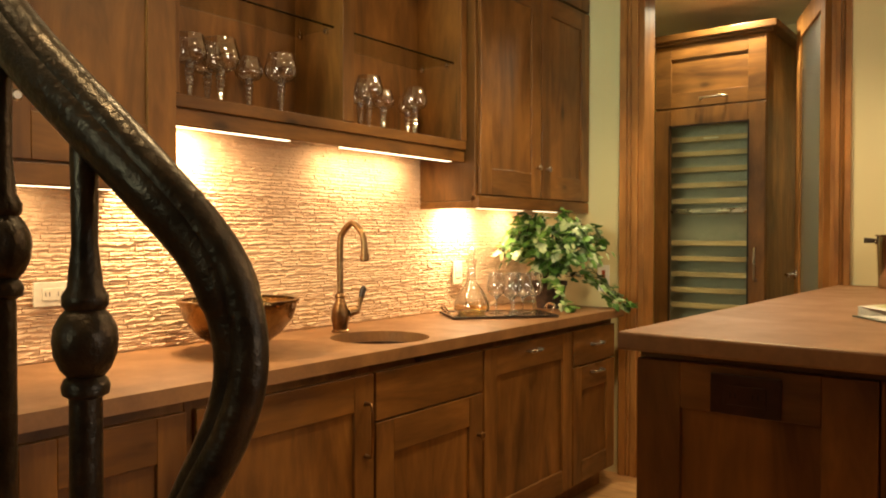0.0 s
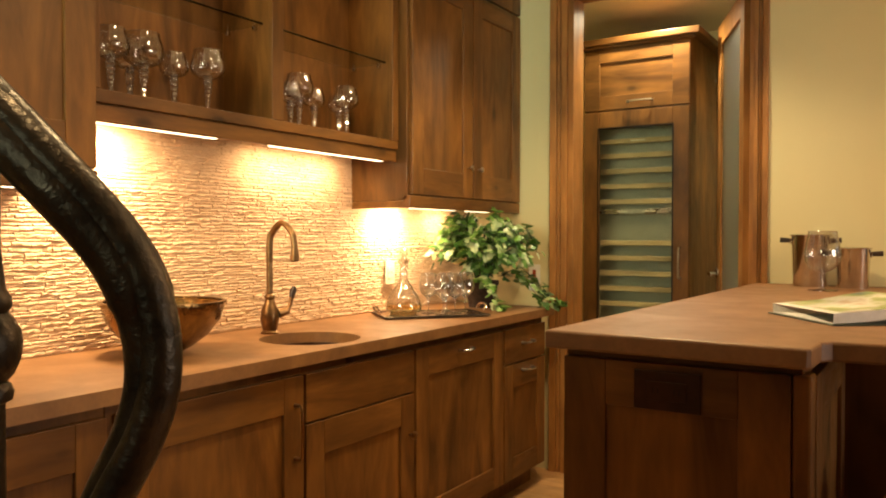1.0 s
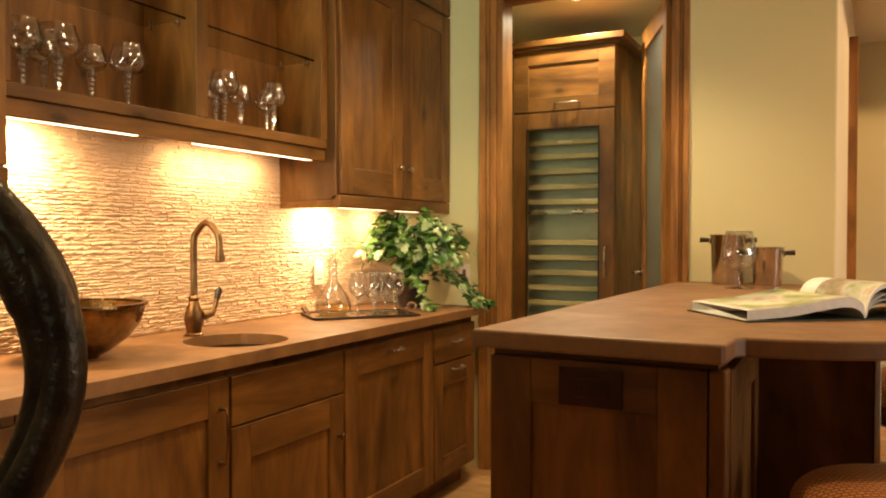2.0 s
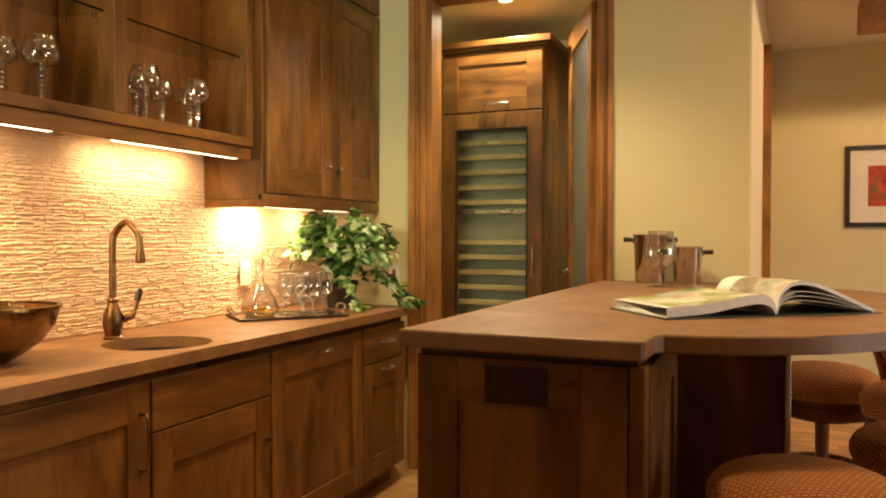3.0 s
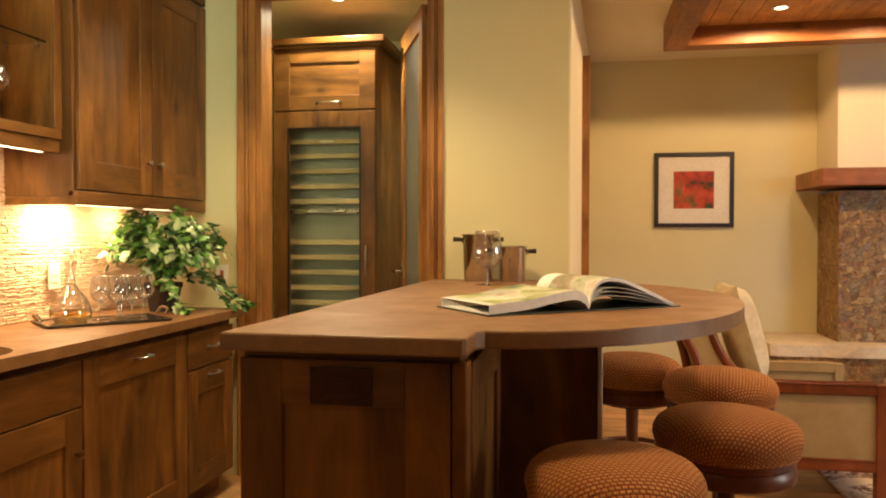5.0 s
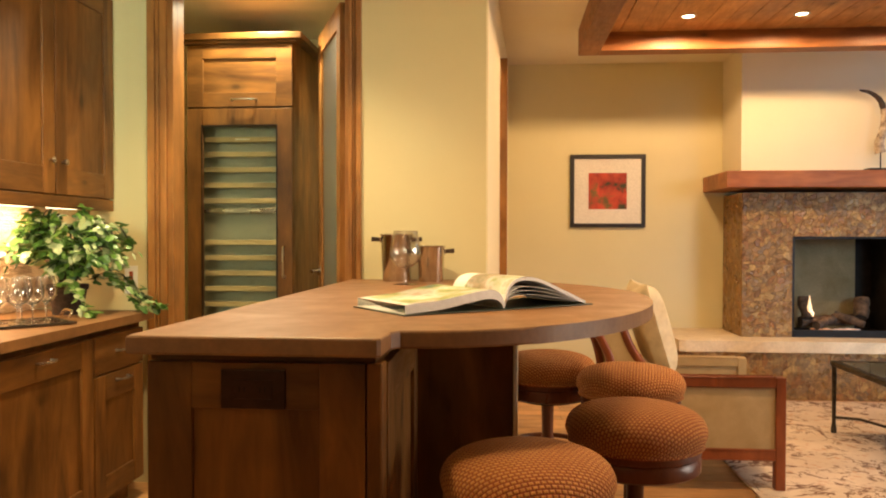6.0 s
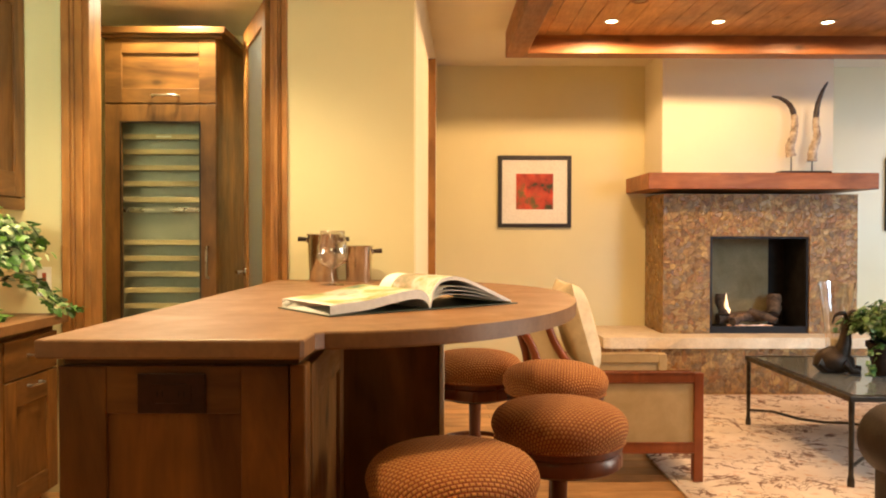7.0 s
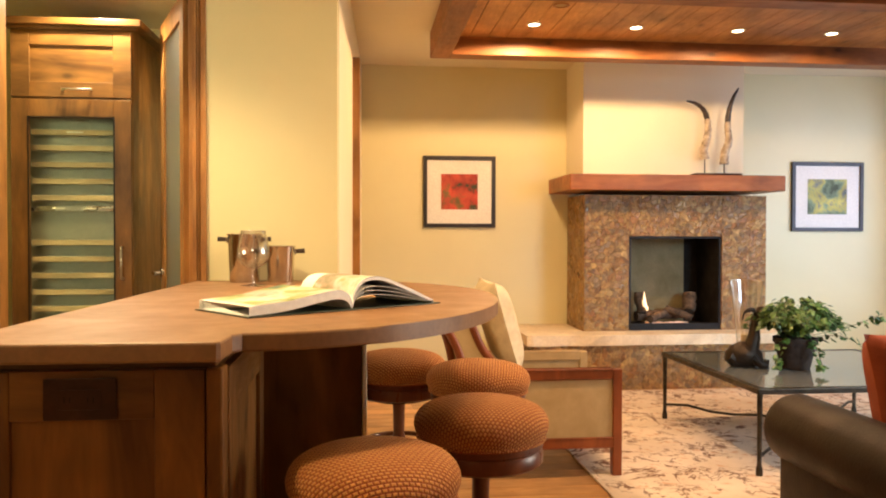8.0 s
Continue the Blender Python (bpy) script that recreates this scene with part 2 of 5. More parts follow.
LIT = glow("lit_lens", (1.0, 0.84, 0.58), 14.0)
STRIP = glow("lit_strip", (1.0, 0.8, 0.5), 9.0)
FLAME = glow("flame", (1.0, 0.62, 0.25), 1.6)
EMBER = glow("embers", (1.0, 0.28, 0.06), 0.35)


def leaf_material(name, dark, light, edge):
    m, t, b = shader(name, 0.38)
    r = t.nodes.new("ShaderNodeNewGeometry")
    c = ramp(t, r.outputs["Random Per Island"], (0.0, dark), (0.72, light), (0.9, edge))
    c = mix(t, c, ramp(t, noisy(t, coords(t), 60, 3), (0.35, grey(0.7)), (0.65, grey(1.1))), 0.6, "MULTIPLY")
    t.links.new(c, b.inputs["Base Color"])
    return m


LEAF = leaf_material("ivy_leaf", (0.030, 0.095, 0.020), (0.15, 0.31, 0.05), (0.46, 0.54, 0.30))
LEAF_DARK = leaf_material("pot_ivy_leaf", (0.025, 0.065, 0.016), (0.085, 0.18, 0.035), (0.16, 0.26, 0.08))


def woven(name):
    """Basket weave of rust and gold in a cloth, laid out by the seat's own unrolled surface."""
    m, t, b = shader(name, 0.9)
    c = t.nodes.new("ShaderNodeUVMap")
    br = node(t, "ShaderNodeTexBrick", Scale=1.0)
    br.inputs["Color1"].default_value = (0.58, 0.235, 0.050, 1)
    br.inputs["Color2"].default_value = (0.66, 0.30, 0.075, 1)
    br.inputs["Mortar"].default_value = (0.30, 0.052, 0.010, 1)
    for k, v in (("Mortar Size", 0.0040), ("Mortar Smooth", 0.9), ("Brick Width", 0.0150), ("Row Height", 0.0115), ("Bias", 0.0)):
        br.inputs[k].default_value = v
    t.links.new(c.outputs[0], br.inputs["Vector"])
    g = noisy(t, coords(t), 160, 3)
    col = mix(t, br.outputs["Color"], ramp(t, g, (0.3, grey(0.7)), (0.7, grey(1.2))), 0.7, "MULTIPLY")
    t.links.new(col, b.inputs["Base Color"])
    b.inputs["Sheen Weight"].default_value = 0.4
    b.inputs["Sheen Tint"].default_value = (1.0, 0.6, 0.25, 1)
    inv = node(t, "ShaderNodeMath")
    inv.operation = "SUBTRACT"
    inv.inputs[0].default_value = 1.0
    t.links.new(br.outputs["Fac"], inv.inputs[1])
    bump(t, b, inv.outputs[0], 0.9, 0.006)
    return m


WEAVE = woven("woven_seat_cloth")


def branches(name):
    """Cream rug with scattered brown twigs."""
    m, t, b = shader(name, 0.95)
    v = coords(t)
    warp = noisy(t, v, 2.6, 4, 0.6, 1.2)
    thin = ramp(t, warp, (0.475, grey(0)), (0.492, grey(1)), (0.508, grey(1)), (0.525, grey(0)))
    warp2 = noisy(t, coords(t, (1.9, 1.9, 1.9), turn=(0, 0, 0.8)), 2.4, 4, 0.6, 1.6)
    thin2 = ramp(t, warp2, (0.47, grey(0)), (0.49, grey(1)), (0.51, grey(1)), (0.53, grey(0)))
    gap = ramp(t, noisy(t, v, 5.5, 2), (0.46, grey(0)), (0.56, grey(1)))
    gap2 = ramp(t, noisy(t, coords(t, (1, 1, 1), turn=(0, 0, 2)), 6.5, 2), (0.48, grey(0)), (0.58, grey(1)))
    base = ramp(t, noisy(t, v, 3.0, 4), (0.3, (0.56, 0.45, 0.35)), (0.7, (0.72, 0.61, 0.50)))
    spots = ramp(t, noisy(t, v, 16, 2), (0.60, grey(0)), (0.68, grey(0.6)))
    c = mix(t, base, (0.50, 0.26, 0.14), spots)
    c = mix(t, c, (0.16, 0.075, 0.045), mix(t, thin, gap, 1.0, "MULTIPLY"))
    c = mix(t, c, (0.20, 0.12, 0.09), mix(t, thin2, gap2, 1.0, "MULTIPLY"))
    t.links.new(c, b.inputs["Base Color"])
    bump(t, b, noisy(t, v, 220, 2), 0.5, 0.006)
    return m


RUG = branches("rug_wool")


def painting(name, stops, scale):
    m, t, b = shader(name, 0.6)
    v = node(t, "ShaderNodeTexVoronoi", Scale=scale)
    v.feature = "SMOOTH_F1"
    t.links.new(coords(t), v.inputs["Vector"])
    n = noisy(t, coords(t), scale * 0.7, 4, 0.6, 0.25)
    c = ramp(t, n, *stops)
    c = mix(t, c, ramp(t, v.outputs["Distance"], (0.1, grey(1.1)), (0.75, grey(0.45))), 0.8, "MULTIPLY")
    t.links.new(c, b.inputs["Base Color"])
    return m


ART_RED = painting("red_leaf_print", ((0.36, (0.05, 0.05, 0.015)), (0.44, (0.42, 0.035, 0.012)), (0.56, (0.62, 0.08, 0.03)), (0.66, (0.20, 0.13, 0.03))), 9)
ART_GREEN = painting("green_landscape_print", ((0.36, (0.06, 0.08, 0.03)), (0.47, (0.22, 0.30, 0.16)), (0.56, (0.55, 0.48, 0.10)), (0.66, (0.16, 0.18, 0.16))), 8)
PAGE_ART = painting("page_picture", ((0.30, (0.10, 0.15, 0.14)), (0.40, (0.26, 0.34, 0.10)), (0.47, (0.46, 0.48, 0.20)), (0.55, (0.74, 0.72, 0.62)), (0.63, (0.56, 0.42, 0.28)), (0.70, (0.36, 0.30, 0.16))), 9)

# ---- building helpers ----


def thing(name, label, category, m=None, group="", kind=""):
    ob = tagged(new(name), label, category, group, kind)
    if m is not None:
        ob.matrix_world = m
    return ob


def part(name, bm, material, parent=None, label="", smooth=False):
    me = bpy.data.meshes.new(name)
    bmesh.ops.recalc_face_normals(bm, faces=bm.faces)
    bm.to_mesh(me)
    bm.free()
    me.materials.append(material)
    if smooth:
        for f in me.polygons:
            f.use_smooth = True
        me.set_sharp_from_angle(angle=radians(42))
    ob = new(name, me)
    ob.parent = parent
    return tagged(ob, label)


def setting(name, bm, material, label, category="structure"):
    return tagged(part(name, bm, material), label, category, kind="structure")


def add_box(bm, x0, y0, z0, x1, y1, z1, bevel=0.0):
    r = bmesh.ops.create_cube(bm, size=1)["verts"]
    for v in r:
        v.co = Vector(((x0 + x1) / 2 + v.co.x * (x1 - x0), (y0 + y1) / 2 + v.co.y * (y1 - y0), (z0 + z1) / 2 + v.co.z * (z1 - z0)))
    if bevel:
        edges = {e for v in r for e in v.link_edges}
        bmesh.ops.bevel(bm, geom=list(edges), offset=bevel, segments=2, affect="EDGES", profile=0.5)
    return bm


def box(x0, y0, z0, x1, y1, z1, bevel=0.0):
    return add_box(bmesh.new(), x0, y0, z0, x1, y1, z1, bevel)


def boxes(*rows, bevel=0.0):
    bm = bmesh.new()
    for r in rows:
        add_box(bm, *r, bevel)
    return bm


def lathe(profile, sides=28, cx=0.0, cy=0.0, close=False):
    """A turned solid from (radius, height) pairs."""
    bm = bmesh.new()
    rings = []
    for r, z in profile:
        rings.append([bm.verts.new((cx + max(r, 1e-5) * math.cos(2 * math.pi * i / sides), cy + max(r, 1e-5) * math.sin(2 * math.pi * i / sides), z)) for i in range(sides)])
    for a, b in zip(rings, rings[1:] + ([rings[0]] if close else [])):
        for i in range(sides):
            bm.faces.new((a[i], a[(i + 1) % sides], b[(i + 1) % sides], b[i]))
    if not close:
        for ring in (rings[0], rings[-1]):
            bm.faces.new(ring)
    bmesh.ops.remove_doubles(bm, verts=bm.verts, dist=2e-5)
    return bm


def add_tube(bm, points, radii, sides=10):
    """A round bar along points; radii is one number or one for each point."""
    points = [Vector(p) for p in points]
    if not isinstance(radii, (list, tuple)):
        radii = [radii] * len(points)
    rings, up = [], None
    for i, p in enumerate(points):
        d = (points[min(i + 1, len(points) - 1)] - points[max(i - 1, 0)]).normalized()
        if up is None:
            up = d.orthogonal().normalized()
        up = (up - d * up.dot(d)).normalized()
        side = d.cross(up)
        rings.append([bm.verts.new(p + radii[i] * (math.cos(2 * math.pi * k / sides) * up + math.sin(2 * math.pi * k / sides) * side)) for k in range(sides)])
    for a, b in zip(rings, rings[1:]):
        for k in range(sides):
            bm.faces.new((a[k], a[(k + 1) % sides], b[(k + 1) % sides], b[k]))
    bm.faces.new(rings[0])
    bm.faces.new(rings[-1])
    return bm


def tube(points, radii, sides=10):
    return add_tube(bmesh.new(), points, radii, sides)


def curve(points, steps=8):
    """Smooth line through points (Catmull-Rom)."""
    p = [Vector(q) for q in points]
    p = [p[0] * 2 - p[1]] + p + [p[-1] * 2 - p[-2]]
    out = []
    for a, b, c, d in zip(p, p[1:], p[2:], p[3:]):
        for k in range(steps):
            t = k / steps
            out.append(0.5 * (2 * b + (c - a) * t + (2 * a - 5 * b + 4 * c - d) * t * t + (3 * b - a - 3 * c + d) * t ** 3))
    return out + [p[-2]]


def prism(outline, z0, z1, bevel=0.0):
    """An upright solid over an outline of (x, y)."""
    bm = bmesh.new()
    f = bm.faces.new([bm.verts.new((x, y, z0)) for x, y in outline])
    top = bmesh.ops.extrude_face_region(bm, geom=[f])["geom"]
    for v in top:
        if isinstance(v, bmesh.types.BMVert):
            v.co.z = z1
    if bevel:
        rim = [e for e in bm.edges if abs(e.verts[0].co.z - e.verts[1].co.z) < 1e-6]
        bmesh.ops.bevel(bm, geom=rim, offset=bevel, segments=2, affect="EDGES", profile=0.5)
    return bm


def moved(bm, m):
    bmesh.ops.transform(bm, matrix=m, verts=bm.verts)
    return bm


def pillow(w, h, d, n=14, tilt=None):
    """A stuffed cushion, w by h, d thick, standing in the plane of x and z."""
    bm = bmesh.new()
    for s in (-1, 1):
        grid = [[None] * (n + 1) for _ in range(n + 1)]
        for i in range(n + 1):
            for j in range(n + 1):
                u, v = 2 * i / n - 1, 2 * j / n - 1
                t = ((1 - u ** 4) * (1 - v ** 4)) ** 0.5
                pinch = 1 - 0.07 * (u * u * (1 - v * v) + v * v * (1 - u * u))
                grid[i][j] = bm.verts.new((u * w / 2 * pinch, s * d / 2 * t, v * h / 2 * pinch))
        for i in range(n):
            for j in range(n):
                bm.faces.new((grid[i][j], grid[i + 1][j], grid[i + 1][j + 1], grid[i][j + 1]))
    bmesh.ops.remove_doubles(bm, verts=bm.verts, dist=1e-5)
    return moved(bm, tilt) if tilt else bm


def shaker(name, w, h, m, material, parent, stile=0.088, rail=0.12, top=0.12, thick=0.021, cross=None, label=""):
    """A framed door in the plane of x and z, facing -y: the sunk panel with its two stiles and two rails on it."""
    cross = cross or material
    b = 0.0025
    p = part(name, moved(box(stile - 0.002, -thick + 0.011, rail - 0.002, w - stile + 0.002, -0.002, h - top + 0.002), m), material, parent, label)
    part("stile", moved(box(0, -thick, 0, stile, 0, h, b), m), material, p)
    part("stile", moved(box(w - stile, -thick, 0, w, 0, h, b), m), material, p)
    part("rail", moved(box(stile, -thick + 0.0005, 0, w - stile, 0, rail, b), m), cross, p)
    part("rail", moved(box(stile, -thick + 0.0005, h - top, w - stile, 0, h, b), m), cross, p)
    return p


def bar_handle(length, upright, out=0.03, r=0.005):
    """A bowed bar pull, centred, facing -y."""
    pts = [(-length / 2, 0, 0), (-length / 2, -out * 0.8, 0), (-length / 2 + 0.012, -out, 0), (0, -out * 1.12, 0), (length / 2 - 0.012, -out, 0), (length / 2, -out * 0.8, 0), (length / 2, 0, 0)]
    bm = tube(pts, [r * 1.5, r, r, r, r, r, r * 1.5], 8)
    return moved(bm, pose(0, 0, 0, 0, 90, 0)) if upright else bm


FACE_X = pose(0, 0, 0, 0, 0, 90)  # turns what faces -y so that it faces +x

# ---- the large structure ----
H = 2.84          # ceilings
KITCHEN_X = -2.30  # wall behind the counter
DOOR_Y = 3.88     # wall with the pantry doorway
BACK_Y = 7.08     # far wall of the living room
RIGHT_X = 5.30

setting("wall_west", box(KITCHEN_X - 0.14, -3.0, 0, KITCHEN_X, 5.5, H), PLASTER, "cream plaster wall behind the wet bar", "wall")
setting("wall_pantry", boxes((KITCHEN_X, DOOR_Y, 0, -1.664, DOOR_Y + 0.13, H), (-0.715, DOOR_Y, 0, -0.022, DOOR_Y + 0.13, H), (-1.664, DOOR_Y, 2.601, -0.715, DOOR_Y + 0.13, H)),
        PLASTER, "cream plaster wall with the pantry doorway", "wall")
# lighter colour here stands for living room light on the wall
setting("wall_hall", prism([(-0.0172, DOOR_Y + 0.13), (0.094, BACK_Y), (-0.12, BACK_Y), (-0.12, DOOR_Y + 0.13)], 0, H), PLASTER_PALE_LIT, "plaster return wall beside the living room, paler for the light on it", "wall")
setting("wall_pantry_back", boxes((KITCHEN_X, 5.5, 0, -0.12, 5.62, H)), PLASTER, "cream plaster wall behind the wine cabinet", "wall")
setting("wall_north", box(-0.12, BACK_Y, 0, RIGHT_X + 0.15, BACK_Y + 0.15, H), PLASTER, "cream plaster far wall of the living room", "wall")
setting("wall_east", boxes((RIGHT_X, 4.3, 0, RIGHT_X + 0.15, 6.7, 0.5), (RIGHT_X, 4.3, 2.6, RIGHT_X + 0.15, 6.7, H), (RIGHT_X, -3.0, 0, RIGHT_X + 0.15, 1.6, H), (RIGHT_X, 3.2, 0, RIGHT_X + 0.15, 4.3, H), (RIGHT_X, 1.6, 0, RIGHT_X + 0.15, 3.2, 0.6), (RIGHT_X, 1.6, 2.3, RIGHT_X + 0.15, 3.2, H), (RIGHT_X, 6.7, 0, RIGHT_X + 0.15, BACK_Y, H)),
        PLASTER_PALE_LIT, "pale plaster wall with the living room window and one added", "wall")
# unseen wall, given dark alder so it bounces less light
setting("wall_south", boxes((KITCHEN_X, -3.15, 0, -1.6, -3.0, H), (-0.2, -3.15, 0, RIGHT_X, -3.0, H), (-1.6, -3.15, 0, -0.2, -3.0, 1.5), (-1.6, -3.15, 2.5, -0.2, -3.0, H)), ALDER, "unseen wall behind the stairs, coloured dark to bounce less light", "wall")
setting("ceiling", box(KITCHEN_X - 0.14, -3.15, H, RIGHT_X + 0.15, BACK_Y + 0.15, H + 0.12), CEILING, "pale painted flat ceiling", "ceiling")
setting("ground", box(KITCHEN_X - 0.14, -3.15, -0.14, RIGHT_X + 0.15, BACK_Y + 0.15, -0.018), FIREBOX, "dark subfloor under the boards", "floor")
setting("chimney_breast", box(2.0, 6.53, 1.80, 3.45, BACK_Y, H), PLASTER_PALE_LIT, "pale plaster chimney breast over the mantel", "wall")
win = thing("window_1", "wooden window that lets daylight in", "window", pose(RIGHT_X + 0.03, 4.3, 0.5), kind="structure")
part("window_frame", boxes((0, 0, 0, 0.07, 0.07, 2.1), (0, 2.33, 0, 0.07, 2.4, 2.1), (0, 0.07, 0, 0.07, 2.33, 0.07), (0, 0.07, 2.03, 0.07, 2.33, 2.1), (0, 1.17, 0.07, 0.07, 1.23, 2.03)), CHERRY, win)

# unseen wall and window added to carry the cool fill lamp
setting("wall_bay", boxes((3.2, 0.55, 0, 3.65, 0.70, H), (3.65, 0.55, 0, 5.25, 0.70, 0.5), (3.65, 0.55, 2.6, 5.25, 0.70, H), (5.25, 0.55, 0, RIGHT_X, 0.70, H)), PLASTER_PALE_LIT, "unseen plaster wall added to hold the fill window", "wall")
bay = thing("window_2", "unseen wooden window added behind the sofa as a light source", "window", pose(3.65, 0.58, 0.5), kind="structure")
part("window_frame", boxes((0, 0, 0, 0.07, 0.07, 2.1), (1.53, 0, 0, 1.6, 0.07, 2.1), (0.07, 0, 0, 1.53, 0.07, 0.07), (0.07, 0, 2.03, 1.53, 0.07, 2.1)), CHERRY, bay)

# unseen window added to carry the island's fill lamp
side = thing("window_4", "unseen wooden window added beside the sofa to light the island", "window", pose(RIGHT_X + 0.03, 1.6, 0.6), kind="structure")
part("window_frame", boxes((0, 0, 0, 0.07, 0.07, 1.7), (0, 1.53, 0, 0.07, 1.6, 1.7), (0, 0.07, 0, 0.07, 1.53, 0.07), (0, 0.07, 1.63, 0.07, 1.53, 1.7)), CHERRY, side)
high = thing("window_3", "unseen wooden window assumed high beside the stairs", "window", pose(-1.6, -3.1, 1.5), kind="structure")
part("window_frame", boxes((0, 0, 0, 0.06, 0.06, 1.0), (1.34, 0, 0, 1.4, 0.06, 1.0), (0.06, 0, 0, 1.34, 0.06, 0.06), (0.06, 0, 0.94, 1.34, 0.06, 1.0)), CHERRY, high)

# casings of the pantry doorway: stepped boards on the wall and the jamb
def casing(x0, x1, z0, z1, name="trim_casing"):
    rows = []
    for a, b, d in ((0.0, 0.40, 0.030), (0.40, 0.50, 0.018), (0.50, 0.60, 0.026), (0.60, 0.68, 0.016), (0.68, 1.0, 0.022)):
        if x0 > -1.2:
            a, b = 1 - b, 1 - a
        rows.append((x0 + (x1 - x0) * a + 0.0005, DOOR_Y - d, z0, x0 + (x1 - x0) * b - 0.0005, DOOR_Y, z1))
    return tagged(part(name, boxes(*rows, bevel=0.003), PINE), "knotty pine door casing with stepped profile", "trim", kind="structure")


casing(-1.763, -1.663, 0, 2.74)
casing(-0.716, -0.650, 0, 2.74)
setting("trim_jamb", boxes((-1.663, DOOR_Y - 0.008, 0, -1.632, DOOR_Y + 0.132, 2.60), (-0.736, DOOR_Y - 0.008, 0, -0.716, DOOR_Y + 0.132, 2.60), (-1.632, DOOR_Y - 0.008, 2.565, -0.736, DOOR_Y + 0.13, 2.60), bevel=0.003),
        PINE, "knotty pine door jamb", "trim")
setting("trim_head", box(-1.755, DOOR_Y - 0.034, 2.63, -0.650, DOOR_Y, 2.76, 0.004), PINE_X, "knotty pine door head casing", "trim")
setting("trim_hall", boxes((0.030, 5.40, 0, 0.085, 5.52, 2.52), bevel=0.003), PINE, "stained door casing on the return wall", "trim")
setting("baseboard", boxes((0.11, BACK_Y - 0.018, 0, 2.0, BACK_Y, 0.13), (3.66, BACK_Y - 0.018, 0, RIGHT_X, BACK_Y, 0.13), (-0.64, DOOR_Y - 0.018, 0, -0.022, DOOR_Y, 0.13), bevel=0.003), PINE_X, "stained wood baseboard", "baseboard")

# open glazed door of the pantry, swung inwards
leaf = thing("door_1", "open glazed pantry door in stained wood", "door", pose(-0.757, 4.03, 0.01, 0, 0, 112.3), kind="structure")
part("door_frame", boxes((0, 0, 0, 0.10, 0.04, 2.5), (0.64, 0, 0, 0.745, 0.04, 2.5), (0.10, 0, 0, 0.64, 0.04, 0.24), (0.10, 0, 2.38, 0.64, 0.04, 2.5), bevel=0.003), PINE, leaf)
part("pane", box(0.095, 0.014, 0.235, 0.645, 0.026, 2.385), FROST, leaf, "frosted glass pane")
lever = part("lever_handle", tube([(0.69, 0.03, 1.06), (0.69, 0.085, 1.06), (0.68, 0.095, 1.06), (0.58, 0.095, 1.055)], [0.012, 0.009, 0.009, 0.007], 10), CHROME, leaf, "polished lever handle", True)
part("backplate", moved(lathe([(0.026, 0), (0.026, 0.008), (0.02, 0.012)], 18), pose(0.69, 0.04, 1.06, -90, 0, 0)), CHROME, lever, smooth=True)

# timber-framed ceiling of the living room
setting("ceiling_planks", boxes(*[(0.76 + 0.14 * i, -1.0, 2.775, 0.76 + 0.14 * i + 0.134, 5.76, 2.80) for i in range(32)]), PLANK, "tongue-and-groove pine ceiling boards", "ceiling")
for k, (a, mat) in enumerate((((0.615, -1.0, 2.64, 0.765, 5.90, H), PINE_Y), ((0.765, 5.745, 2.64, RIGHT_X, 5.90, H), PINE_X), ((0.765, 4.24, 2.64, RIGHT_X, 4.40, 2.80), PINE_X), ((0.765, 2.3, 2.64, RIGHT_X, 2.46, 2.80), PINE_X))):
    tagged(part("ceiling_beam", box(*a, 0.006), mat), "stained timber ceiling beam", "beam", "ceiling beams", "structure")


def can_light(x, y, z, lit=True):
    c = thing("ceiling_light", "small round recessed ceiling light, lit" if lit else "small round recessed ceiling light, unlit", "ceiling light", pose(x, y, z), "recessed lights")
    part("trim_ring", lathe([(0.040, 0.0), (0.052, -0.001), (0.054, -0.006), (0.040, -0.008)], 24, close=True), IVORY if lit else PINE_X, c, smooth=True)
    part("lens", lathe([(0.039, -0.003), (0.039, 0.001)], 24), LIT if lit else RACK, c, "lit glass lens" if lit else "")
    return c


for x in (1.30, 2.04, 2.80, 3.52):
    can_light(x, 5.36, 2.775)
can_light(1.375, 4.90, 2.775, False)
# unseen fixtures at the kitchen lamps, added for reflections in glass
for x, y, *_ in CANS:
    can_light(x, y, H)
PANTRY_H = 2.70
setting("ceiling_pantry", box(KITCHEN_X, DOOR_Y + 0.13, PANTRY_H, -0.12, 5.5, PANTRY_H + 0.08), CEILING, "low painted pantry ceiling", "ceiling")
can_light(-1.395, 4.43, PANTRY_H)
# unseen fixture of the added railing spot
can_light(-0.45, 0.2, H)

# ---- wet bar along the west wall ----
FRONT = -1.69


